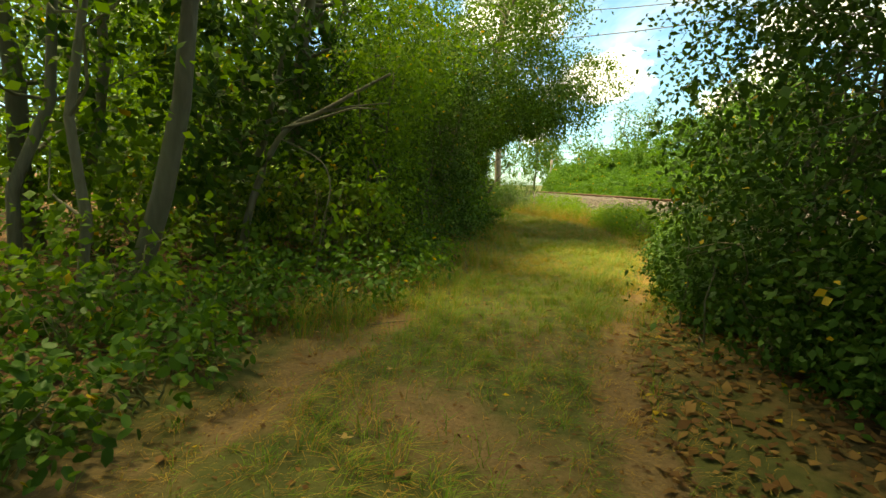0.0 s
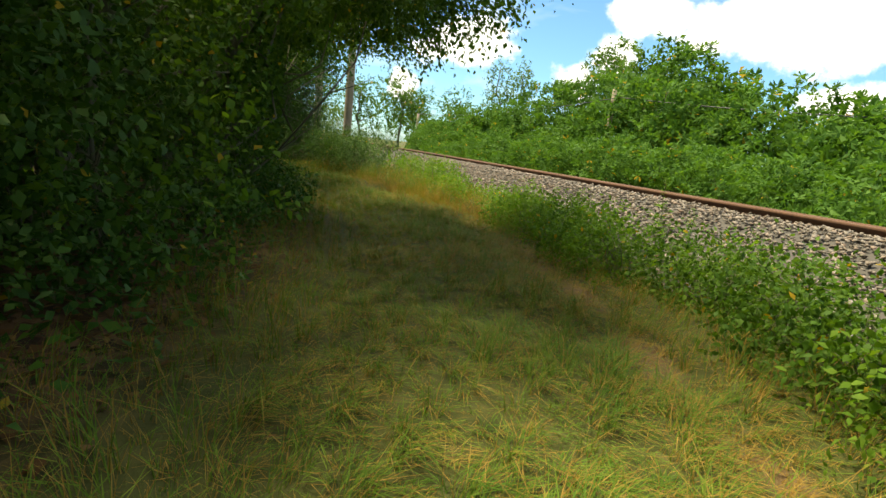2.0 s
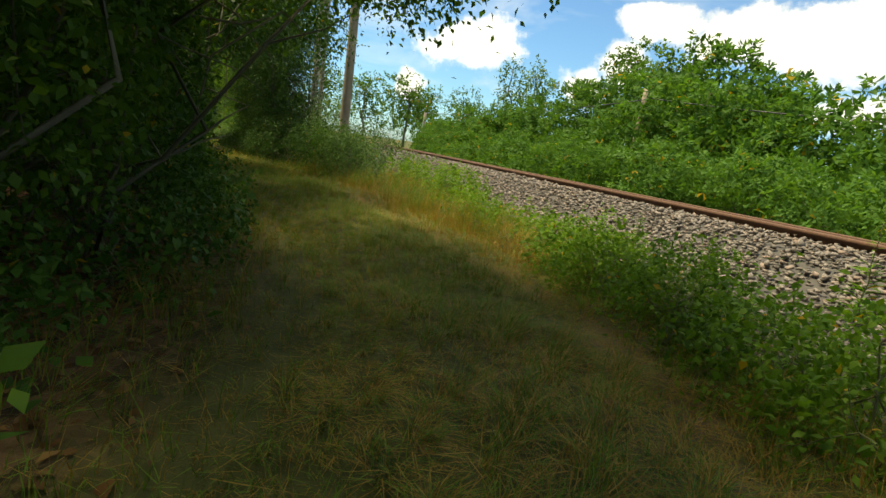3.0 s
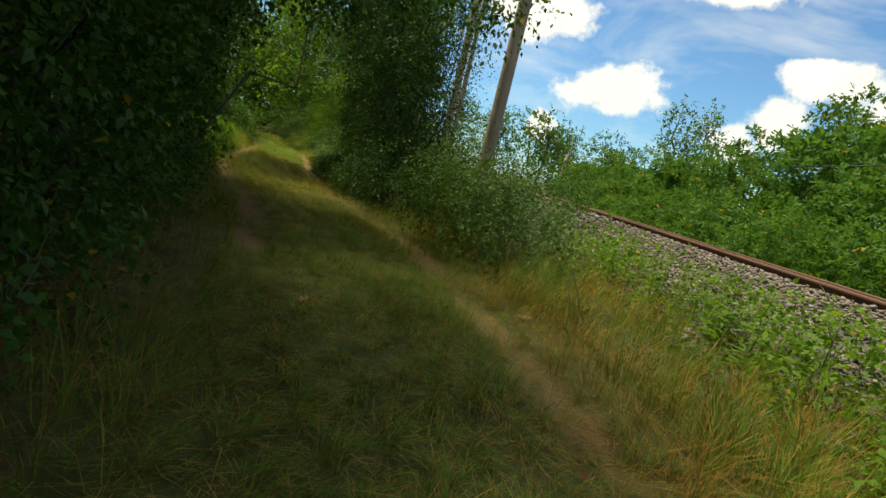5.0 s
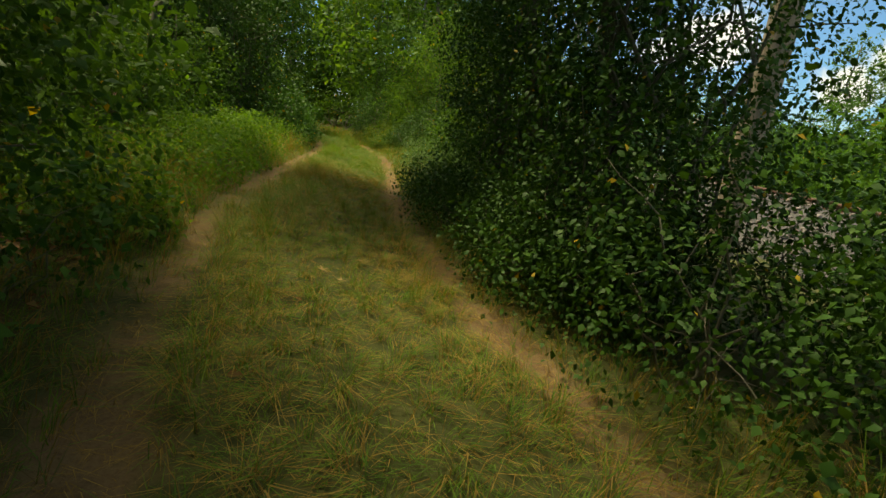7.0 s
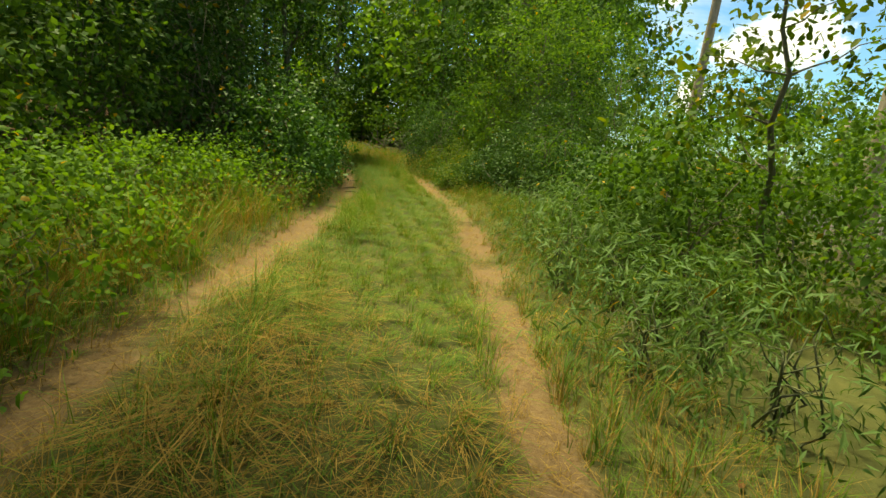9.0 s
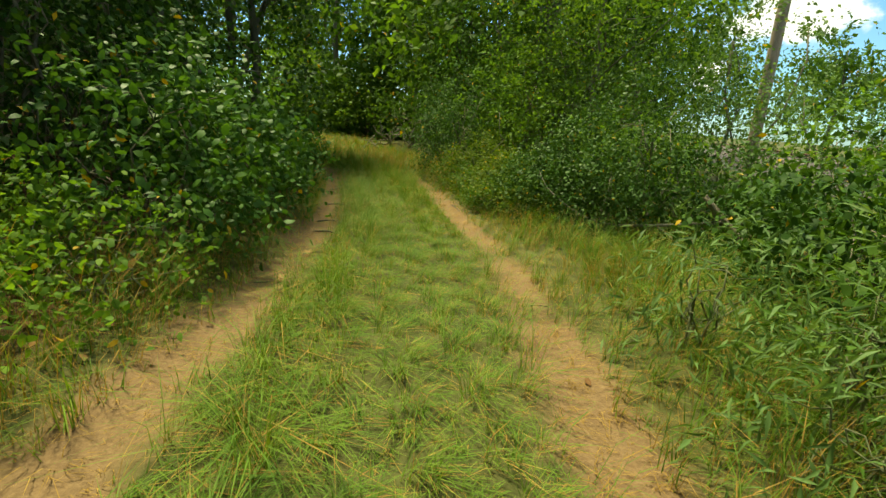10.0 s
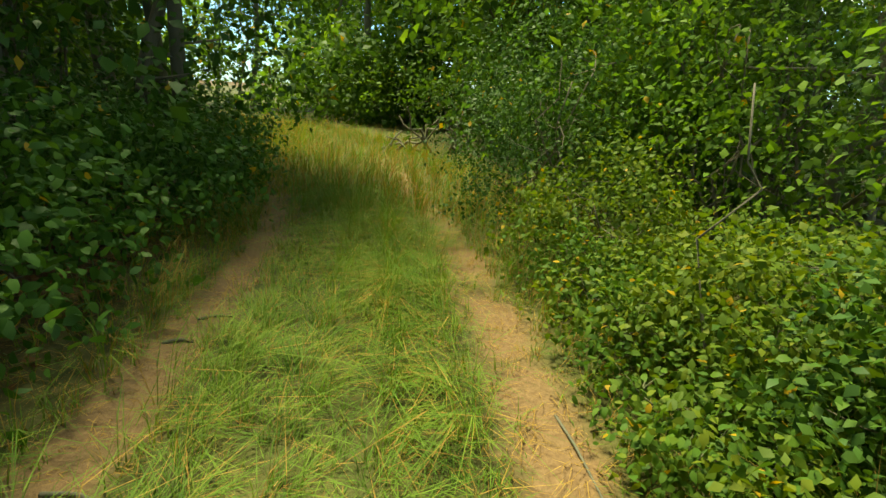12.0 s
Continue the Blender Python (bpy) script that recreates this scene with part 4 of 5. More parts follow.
# added leaning trees: crowns above the view cast shade on the start
for x, y, lx, ly in ((5.0, 0.3, -2.9, 0.5), (4.9, -1.6, -2.6, 0.4)):
    tree(x, y, 6.8, 0.09, 1.9, 0.10, 1300, LEAF["deep"], rng, "added dark leafy tree with an unseen crown that shades the start of the track", lean=(lx, ly), low=0.66, shape=KITE, limbs=10)

# weeds between the track and the ballast
for y in np.arange(4.9, 15.6, 0.42):
    lush = y < 10.5
    for k in range(2 if lush else 1):
        lo, hi = rut_r(y) + 0.38, rail_x(y) - 1.6
        x = float(lo + (hi - lo) * (rng.uniform(0.05, 0.5) if k == 0 else rng.uniform(0.45, 1.0)))
        h = (rng.uniform(0.36, 0.58) if k == 0 else rng.uniform(0.2, 0.36)) if lush else rng.uniform(0.22, 0.38)
        gz = float(ground_z(x, y))
        shrub([(x, y, gz + h * 0.45, 0.34, 0.34, h * 0.5), (x + rng.uniform(-0.2, 0.2), y + 0.1, gz + h * 0.7, 0.24, 0.24, h * 0.4)], (x, y), 0.042, 300 if lush else 90, LEAF["bright" if k or rng.random() < 0.5 else "mid"], rng,
              "bright green bushy weeds growing between track and railway", "weed_clump", "weeds", per=6, shape=LANCE if k or not lush else KITE, spread=0.2, stems=8, bark=STEM, keep=SH)
# thicket that closes the view of the railway
for y in np.arange(16.9, 20.0, 0.75):
    for off, h in ((0.75, 0.9), (1.7, 1.0), (2.7, 1.1)):
        if (off > 1 and y < 17.9) or (off > 2 and y < 19):
            continue
        x = float(rut_r(y)) + off + rng.uniform(-0.15, 0.15)
        h = h * rng.uniform(0.85, 1.1)
        w = 0.6
        # past 18.3 the deep leaf tone stands in for shade
        shrub([(x, y, h * 0.4, w, w, h * 0.42), (x, y, h * 0.75, w * 0.8, w * 0.8, h * 0.32)], (x, y), 0.036 if y > 18.3 else 0.044, 800, LEAF["deep" if y > 18.3 else "mid" if rng.random() < 0.5 else "silver"], rng,
              "grey-green thicket shrub between track and railway", per=7, shape=KITE, keep=SH, spread=0.22)
# tall dark bush over the right rut
for x_off, y, h, w in ((0.95, 20.1, 2.6, 0.75), (1.1, 21.2, 3.4, 0.85), (1.05, 22.4, 3.6, 0.85), (1.6, 20.8, 3.1, 0.85), (1.7, 22.2, 2.8, 0.85), (1.2, 23.4, 2.6, 0.7)):
    x = float(rut_r(y)) + x_off
    h *= 1.22
    shrub([(x, y, h * 0.25, w * 0.8, w * 0.8, h * 0.24), (x, y, h * 0.52, w, w, h * 0.28), (x - 0.1, y, h * 0.80, w * 0.9, w * 0.9, h * 0.26)], (x, y), 0.038, 3600, LEAF["deep"], rng,
          "tall dark leafy bush with many thin stems beside the track", per=7, shape=BROAD, keep=clear_of_walk(0.85), stems=14, shell=0.55, bark=BARK, face=(-0.7, -0.7, 0.2))
for k in range(20):
    y = rng.uniform(19.4, 23.4)
    x, h = float(rut_r(y)) + rng.uniform(0.35, 0.8), rng.uniform(0.3, 0.65)
    shrub([(x, y, h * 0.5, 0.3, 0.3, h * 0.5)], (x, y), 0.032, 280, LEAF["deep"], rng, "dark low undergrowth at the foot of the tall bush", "undergrowth", "plant", per=6, shape=BROAD, keep=clear_of_walk(0.75), spread=0.2, stems=6)
# crowns added over that bush to keep the sun off it
for y in (20.6, 21.9, 23.2):
    tree(float(rut_r(y)) + 1.5, y, 6.2, 0.06, 1.45, 0.09, 1100, LEAF["deep"], rng, "added slim dark tree whose crown shades the tall bush", lean=(-2.0, 0.7), low=0.68, shape=KITE, limbs=10, spread=0.45)
# bright thicket further on
for y in np.arange(24.2, 36.0, 0.95):
    for off, h, kind in ((1.4, 1.15, "mid"), (2.5, 1.7, "bright"), (3.7, 2.1, "silver")):
        if y < 25.3 and off < 2:
            continue
        w = 0.68
        # front row takes deep leaves here: shade put into the colour
        if off < 2 and y > 27.5:
            kind = "deep"
        if 28.4 < y <= 30.1:
            off = off + 0.95
        elif 26.6 < y <= 30.1 and off < 2:
            off = 1.75
        if 30.1 < y < 31.8:
            off, h, kind, w = (0.95, 0.62, "yellowing", 0.45) if off < 2 else (off, h * (0.75 if off < 3 else 1.15), kind, w)
        elif y >= 31.8:
            off, h = off - 0.45, h * 1.25
        if 26.5 < y < 31.5 and off > 2:
            h *= 0.72
        x = float(rut_r(min(y, 33.5))) + off + rng.uniform(-0.2, 0.2)
        h = h * rng.uniform(0.85, 1.15)
        shrub([(x, y, h * 0.32, w, w, h * 0.34), (x, y, h * 0.68, w * 0.85, w * 0.85, h * 0.30)], (x, y), 0.05 if off > 1.2 else 0.034, (900 if off > 1.2 else 1200) if off < 3 else 620, LEAF[kind], rng,
              "leafy green thicket shrub beside the grassy track", per=7, shape=KITE, keep=SH, spread=0.22, face=(-0.8, -0.6, 0.35))
# bushes that close in on the right rut, deep leaves painting their shade
for x, y, h, w in ((-2.05, 30.1, 0.95, 0.42), (-1.55, 29.9, 1.4, 0.55), (-2.3, 29.95, 0.7, 0.36), (-1.85, 29.6, 0.7, 0.38), (-2.55, 30.4, 0.6, 0.34)):
    shrub([(x, y, h * 0.35, w, w, h * 0.38), (x, y, h * 0.72, w * 0.85, w * 0.85, h * 0.30)], (x, y), 0.034, 1100, LEAF["deep"], rng,
          "bush closing in on the rut, shade in its dark leaf tone", "low_bush", "shrub", per=7, shape=KITE, keep=SH, spread=0.2, stems=8, face=(-0.7, -0.7, 0.3))
# low bushes at the end of the first thicket, deep leaves painting its shade
for x, y, h, w in ((3.95, 2.9, 0.95, 0.4), (4.25, 3.5, 0.8, 0.4), (3.55, 2.6, 0.5, 0.3), (3.7, 3.2, 0.5, 0.32), (3.95, 3.8, 0.5, 0.32), (4.15, 4.4, 0.5, 0.32), (3.45, 2.0, 0.5, 0.3)):
    shrub([(x, y, h * 0.35, w, w, h * 0.38), (x, y, h * 0.72, w * 0.85, w * 0.85, h * 0.30)], (x, y), 0.04, 800, LEAF["deep"], rng,
          "low bush at the end of the thicket, shade in its dark leaf tone", "low_bush", "shrub", per=7, shape=KITE, keep=SH, spread=0.18, stems=8, face=(-0.7, -0.7, 0.3))
# low yellowing growth that narrows the rut before the bend
for y in np.arange(30.2, 32.6, 0.36):
    x = float(rut_r(y)) + rng.uniform(0.75, 1.6)
    h = rng.uniform(0.35, 0.6)
    shrub([(x, y, h * 0.45, 0.42, 0.42, h * 0.5)], (x, y), 0.032, 460, LEAF["yellowing"] if rng.random() < 0.55 else LEAF["mid"], rng, "low yellow-green bush at the edge of the rut", "low_bush", "shrub", per=7, shape=KITE, keep=SH, spread=0.18, stems=6, face=(-0.7, -0.6, 0.4))
for k in range(18):
    y = rng.uniform(29.7, 31.6)
    x, h = float(rut_r(y)) + rng.uniform(0.4, 0.95), rng.uniform(0.16, 0.34)
    shrub([(x, y, h * 0.5, 0.2, 0.2, h * 0.5)], (x, y), 0.032, 130, LEAF["mid"] if k % 3 else LEAF["yellowing"], rng, "small leafy plant at the edge of the sandy rut", "undergrowth", "plant", per=6, shape=BROAD, keep=clear_of_walk(0.6), spread=0.13, stems=5, bark=STEM)
# tall dense growth behind the left bushes
for y in np.arange(26.5, 33.2, 0.9):
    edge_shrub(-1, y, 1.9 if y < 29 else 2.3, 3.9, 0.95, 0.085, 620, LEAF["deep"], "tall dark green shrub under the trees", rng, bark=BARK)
for y in np.arange(10.2, 18.6, 0.42):
    x = float(rail_x(y)) - rng.uniform(1.5, 2.3)
    h = rng.uniform(0.22, 0.4) * (1.0 if y < 14.2 else 1.75)
    shrub([(x, y, h * 0.5, 0.28, 0.28, h * 0.5)], (x, y), 0.05, 110, LEAF["bright"], rng, "low bright green weeds at the toe of the ballast", "weed_clump", "weeds", per=6, shape=KITE, keep=SH, spread=0.16, stems=6, bark=STEM)
# tall narrow-leaved weeds at the right rut
for y in np.arange(24.3, 27.6, 0.28):
    x = float(rut_r(y)) + rng.uniform(0.45, 1.15)
    h = rng.uniform(0.45, 0.7)
    shrub([(x, y, h * 0.5, 0.26, 0.26, h * 0.48)], (x, y), 0.07, 150, LEAF["silver"] if rng.random() < 0.6 else LEAF["mid"], rng, "tall weed with long narrow green leaves beside the rut", "weed_clump", "weeds", per=7, shape=LANCE, spread=0.25, stems=8, bark=STEM, keep=SH)
# a young tree whose twigs reach out over the weeds
tree(0.35, 26.3, 2.7, 0.03, 0.75, 0.06, 240, LEAF["yellowing"], rng, "young tree with sparse yellow-green leaves over the weeds", lean=(-0.35, -0.1), low=0.35, shape=OVAL, limbs=10, per=6, spread=0.3, bark=TWIG)
# left side of the last stretch: low weeds, then bushes
for y in np.arange(19.6, 33.5, 0.7):
    low = y < 26.9
    if low:
        for k in range(4 if y > 23 else 2):
            x = float(rut_l(y)) - rng.uniform(0.42, 1.5)
            h = rng.uniform(0.35, 0.65)
            shrub([(x, y, h * 0.5, 0.36, 0.36, h * 0.5)], (x, y), 0.04, 230, LEAF["bright"], rng, "bright green weeds beside the track", "weed_clump", "weeds", per=6, shape=BROAD, spread=0.18, stems=7, bark=STEM, keep=SH)
        edge_shrub(-1, y, 1.6, rng.uniform(1.3, 2.3), 0.7, 0.065, 560, LEAF["mid"], "green shrub behind low weeds at the wood's edge", rng)
    else:
        h = rng.uniform(0.95, 1.35) if y < 29 else rng.uniform(0.6, 0.85)
        edge_shrub(-1, y, 0.2 if y < 29 else 0.4, h, 0.55, 0.054, 680, LEAF["ivy"], "lush broad-leaved green bush at the edge of the rut", rng, shape=BROAD, per=6)
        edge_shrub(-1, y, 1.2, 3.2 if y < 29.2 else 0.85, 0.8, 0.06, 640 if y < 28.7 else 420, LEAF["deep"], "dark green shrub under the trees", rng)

# ---- far side of the railway ----
for y in np.arange(3, 64, 2.1):
    for off, h, cr, lf in ((4.4, 2.2, 1.25, 0.11), (7.2, 3.6, 1.8, 0.16), (11.2, 5.2, 2.3, 0.22), (14.5, 6.4, 2.6, 0.26)):
        if off > 14 and not 10 < y < 36:
            continue
        x = float(rail_x(y)) + off + rng.uniform(-0.5, 0.5)
        yy = y + rng.uniform(-0.7, 0.7)
        hh = h * rng.uniform(0.8, 1.15) * np.clip(0.28 + y / 36, 0.45, 1) * (1.0 if y < 38 else 0.7)
        if x < 2.86 + 0.18 * (yy - 10.54) + 1.0 and yy > 24:
            continue
        if off < 8 and 15 < yy < 27:
            hh = min(hh, 1.55)
        heaps = []
        for k in range(11):
            a, f = rng.uniform(0, 6.28), rng.uniform(0.2, 1.0)
            q = cr * rng.uniform(0.30, 0.48)
            heaps.append((x + np.cos(a) * cr * (1 - 0.5 * f), yy + np.sin(a) * cr * (1 - 0.5 * f), max(0.3, hh * f - q * 0.5), q, q, q * 0.62))
        shrub(heaps, (x, yy), lf * 1.15, 330, LEAF["locust"], rng,
              "feathery green locust tree on the far side of the railway", "locust_tree", "tree", per=9, shape=PAIR, spread=0.4, stems=4, droop=0.15, bark=BARK, shell=0.6, face=(-0.8, -0.6, 0.35))
for x, y, h, cr in ((21, 32, 8.0, 2.6), (26, 45, 11.0, 3.0), (31, 44, 10, 3.2), (36, 46, 8, 3.2), (10, 62, 7, 3), (6, 70, 7.5, 3.4), (14, 78, 8, 3.6), (1, 66, 7, 3.2), (-3, 58, 8, 3), (22, 84, 9, 4), (38, 60, 12, 4)):
    tree(x, y, h, 0.16, cr, 0.32, 330, LEAF["mid"], rng, "tall green tree in the distance beyond the railway", low=0.35, limbs=10, spread=0.7, per=7)
for x, y, h in ((17.0, 50, 9.3), (19.6, 51, 9.4)):
    tree(x, y, h, 0.12, 1.5, 0.24, 200, LEAF["silver"], rng, "tall thin tree with a sparse airy crown", low=0.45, limbs=10, spread=0.6, per=6)

# ---- grass ----
WALK_Y = np.array([e[1] for _, e, _, _ in PATH])
WALK_X = np.array([e[0] for _, e, _, _ in PATH])


def under_walk(x, y):
    return np.abs(x - np.interp(y, WALK_Y, WALK_X)) < 0.38


def grass_points(n, y0, y1, lo, hi, rng):
    y = rng.uniform(y0, y1, n)
    a, b = lo(y), hi(y)
    x = a + (b - a) * rng.random(n)
    return x, y


def lay_grass(name, label, x, y, height, width, lean, mat, rng, sink=0.01):
    pos = np.stack([x, y, ground_z(x, y) - sink], 1)
    height = np.where(under_walk(x, y), np.minimum(height, 0.11), height)
    tagged(new(name, blade_mesh(name, pos, height, width, lean, mat, rng)), label, "grass", kind="stuff")


def build_grass():
    rng = np.random.default_rng(5)
    # between the ruts
    x, y = grass_points(300000, -2.0, 33, lambda v: rut_l(v) - 0.15, lambda v: rut_r(v) + 0.15, rng)
    b = bareness(x, y)
    tuft = 0.5 + 0.5 * hash_noise(x, y, 3.1)
    ok = rng.random(len(x)) > b * 1.15 + 0.25 * (1 - tuft)
    x, y, tuft = x[ok], y[ok], tuft[ok]
    h = (0.06 + 0.13 * tuft) * rng.uniform(0.5, 1.3, len(x)) * np.where(y < 1.5, 0.75, np.where(y > 20, 1.6, 1.15))
    dry = rng.random(len(x)) < np.where(y > 24, 0.10, np.where(y > 17, 0.36, 0.18)) + 0.10 * ((y > 3.5) & (y < 15)) + 0.22 * (hash_noise(x, y, 0.9) > 0.35)
    w = rng.uniform(0.0024, 0.0046, len(x))
    ln = rng.uniform(0.3, 1.7, len(x))
    g = ~dry
    lay_grass("track_grass", "short green grass growing between the wheel ruts", x[g], y[g], h[g], w[g], ln[g], GRASS, rng)
    lay_grass("dry_track_grass", "dry straw-coloured grass mixed into the turf", x[dry], y[dry], h[dry] * 0.9, w[dry], ln[dry] + 0.4, STRAW, rng)
    # flattened straw in the ruts
    for rut, n in ((rut_l, 22000), (rut_r, 28000)):
        y = rng.uniform(-1.5, 33, n)
        x = rut(y) + rng.normal(0, 0.26, n)
        dense = np.where((rut is rut_r) & (y > 3) & (y < 14), 1.6, 1.0)
        lay_grass("rut_straw", "flattened dead straw lying in the wheel rut", x, y, dense * rng.uniform(0.02, 0.06, n), rng.uniform(0.002, 0.004, n) * dense, rng.uniform(1.2, 2.6, n), STRAW, rng, 0.0)
    # verges
    for side in (-1, 1):
        lo, hi = ((lambda v: rut_l(v) - np.where((v > 5) & (v < 17), 1.05, 0.75)), (lambda v: rut_l(v) - 0.08)) if side < 0 else ((lambda v: rut_r(v) + 0.10), (lambda v: rut_r(v) + 0.85))
        x, y = grass_points(54000, 1.5 if side < 0 else 2.0, 33, lo, hi, rng)
        tuft = 0.5 + 0.5 * hash_noise(x, y, 2.3)
        ok = rng.random(len(x)) < 0.35 + 0.65 * tuft
        x, y, tuft = x[ok], y[ok], tuft[ok]
        h = (0.09 + 0.17 * tuft) * rng.uniform(0.5, 1.35, len(x))
        dry = rng.random(len(x)) < (0.30 + 0.4 * ((y > 10.5) & (y < 16) & (side > 0)))
        w = rng.uniform(0.003, 0.006, len(x))
        ln = rng.uniform(0.2, 1.2, len(x))
        g = ~dry
        lay_grass("verge_grass", "longer green grass along the edge of the track", x[g], y[g], h[g], w[g], ln[g], GRASS, rng)
        lay_grass("dry_verge_grass", "long straw-yellow dry grass along the track's edge", x[dry], y[dry], h[dry] * 1.15, w[dry] * 0.8, ln[dry], STRAW, rng)
    # stand of tall dry grass towards the ballast
    x, y = grass_points(46000, 10.0, 18.5, lambda v: rut_r(v) + 0.4, lambda v: rail_x(v) - 1.5, rng)
    tuft = 0.5 + 0.5 * hash_noise(x, y, 1.7)
    ok = rng.random(len(x)) < tuft
    x, y = x[ok], y[ok]
    h = rng.uniform(0.2, 0.55, len(x)) * (0.8 + 0.35 * hash_noise(x, y, 2.7))
    dry = rng.random(len(x)) < 0.25 + 0.6 * (hash_noise(x + 2, y, 1.9) > 0.05)
    lay_grass("tall_dry_grass", "tall tan dry grass beside the railway bank", x[dry], y[dry], h[dry], np.full(dry.sum(), 0.004), rng.uniform(0.1, 0.6, dry.sum()), STRAW, rng)
    lay_grass("tall_grass", "tall green grass beside the railway bank", x[~dry], y[~dry], h[~dry], np.full((~dry).sum(), 0.005), rng.uniform(0.1, 0.7, (~dry).sum()), GRASS, rng)
    # open verge before the last bushes
    x, y = grass_points(24000, 25.5, 31.0, lambda v: rut_r(v) + 0.5, lambda v: rut_r(v) + 2.3, rng)
    h = rng.uniform(0.12, 0.38, len(x))
    dry = rng.random(len(x)) < 0.25
    lay_grass("long_grass", "long soft green grass on the verge", x[~dry], y[~dry], h[~dry], np.full((~dry).sum(), 0.005), rng.uniform(0.3, 1.3, (~dry).sum()), GRASS, rng)
    lay_grass("long_dry_grass", "long pale dry grass on the verge", x[dry], y[dry], h[dry], np.full(dry.sum(), 0.004), rng.uniform(0.3, 1.3, dry.sum()), STRAW, rng)
    # pale seed stalks standing above the turf
    x, y = grass_points(15000, 2.0, 33, lambda v: rut_l(v) - 0.6, lambda v: rut_r(v) + 0.7, rng)
    ok = rng.random(len(x)) > bareness(x, y)
    x, y = x[ok], y[ok]
    n = len(x)
    lay_grass("grass_stalk", "thin pale grass stalks above the turf", x, y, rng.uniform(0.12, 0.32, n), np.full(n, 0.0022), rng.uniform(0.3, 1.6, n), STRAW, rng)
    # bank of dry grass left of the track
    x, y = grass_points(38000, 19.2, 26.9, lambda v: rut_l(v) - 1.7, lambda v: rut_l(v) - 0.25, rng)
    ok = rng.random(len(x)) < 0.5 + 0.5 * hash_noise(x, y, 2.1)
    x, y = x[ok], y[ok]
    h = rng.uniform(0.2, 0.5, len(x))
    dry = rng.random(len(x)) < 0.5
    lay_grass("tall_dry_grass", "tall golden dry grass on the bank beside the track", x[dry], y[dry], h[dry], np.full(dry.sum(), 0.004), rng.uniform(0.2, 0.9, dry.sum()), STRAW, rng)
    lay_grass("tall_grass", "tall green grass on the bank beside the track", x[~dry], y[~dry], h[~dry], np.full((~dry).sum(), 0.005), rng.uniform(0.2, 0.9, (~dry).sum()), GRASS, rng)
    # beyond the bend
    x, y = grass_points(30000, 32.5, 40, lambda v: rut_l(v) - 1.0, lambda v: rut_r(v) + 1.5, rng)
    h = rng.uniform(0.1, 0.35, len(x))
    dry = rng.random(len(x)) < 0.4
    lay_grass("far_grass", "grass at the bend of the track", x[~dry], y[~dry], h[~dry], np.full((~dry).sum(), 0.008), rng.uniform(0.1, 0.8, (~dry).sum()), GRASS, rng)
    lay_grass("far_dry_grass", "dry golden grass at the bend of the track", x[dry], y[dry], h[dry], np.full(dry.sum(), 0.008), rng.uniform(0.1, 0.8, dry.sum()), STRAW, rng)


build_grass()


def build_litter():
    rng = np.random.default_rng(9)
    y = rng.uniform(-3, 36, 16000)
    x = rut_l(y) - 0.3 - rng.gamma(1.6, 1.2, len(y))
    x2, y2 = grass_points(4500, -2, 3.4, lambda v: rut_r(v) + 0.05, lambda v: rut_r(v) + 2.2, rng)
    x, y = np.r_[x, x2], np.r_[y, y2]
    pos = np.stack([x, y, ground_z(x, y) + 0.012], 1)
    way = rng.normal(size=(len(x), 3)) * np.array([1, 1, 0.25])
    tagged(new("leaf_litter", leaf_mesh("leaf_litter", pos, way, rng.uniform(0.03, 0.075, len(x)), KITE, LITTER, rng, 0.3)), "brown dead leaf litter under the trees", "leaf litter", kind="stuff")
    # crumbs of dead leaf and twig on the bare start of the track
    xs, ys = grass_points(3200, -1.5, 4.5, lambda v: rut_l(v) - 0.3, lambda v: rut_r(v) + 0.5, rng)
    crumbs = leaf_mesh("leaf_crumbs", np.stack([xs, ys, ground_z(xs, ys) + 0.006], 1), rng.normal(size=(len(xs), 3)) * np.array([1, 1, 0.15]), rng.uniform(0.012, 0.035, len(xs)), KITE, LITTER, rng, 0.25)
    tagged(new("leaf_crumbs", crumbs), "crumbled dead leaves scattered on the sandy track", "leaf litter", kind="stuff")
    # single fallen leaves on the track
    meshes = [leaf_mesh("fallen_leaf", np.zeros((1, 3)), np.array([[1.0, 0, 0.05]]), np.ones(1), OVAL, LITTER, np.random.default_rng(k), 0.2) for k in range(6)]
    for k in range(150):
        yy = rng.uniform(-0.8, 31) if k > 60 else rng.uniform(-0.6, 4)
        xx = float(rut_l(yy)) + (float(rut_r(yy) - rut_l(yy)) + 0.7) * rng.uniform(-0.15, 1.0)
        ob = new("fallen_leaf", meshes[k % 6])
        ob.location = (xx, yy, float(ground_z(xx, yy)) + 0.02)
        ob.rotation_euler = (rng.normal(0, 0.2), rng.normal(0, 0.2), rng.uniform(0, 6.28))
        s = rng.uniform(0.03, 0.065)
        ob.scale = (s, s, s)
        tagged(ob, "curled dry tan leaf lying on the track", "leaf", "fallen leaves")


build_litter()



# ---- small things ----
def stick(name, lines, mat, label, category="branch"):
    """Bare wood: each line is (points, first radius, last radius)."""
    first = np.asarray(lines[0][0][0], float)
    moved = [(np.asarray(p, float) - first, a, b) for p, a, b in lines]
    ob = new(name, tubes_mesh(name, moved, mat, 7))
    ob.location = first
    return tagged(ob, label, category)


def smooth_line(pts, k=14):
    p = np.asarray(pts, float)
    t, u = np.linspace(0, 1, len(p)), np.linspace(0, 1, k)
    q = np.stack([np.interp(u, t, p[:, a]) for a in range(3)], 1)
    q[1:-1] = (q[:-2] + 2 * q[1:-1] + q[2:]) / 4
    return q


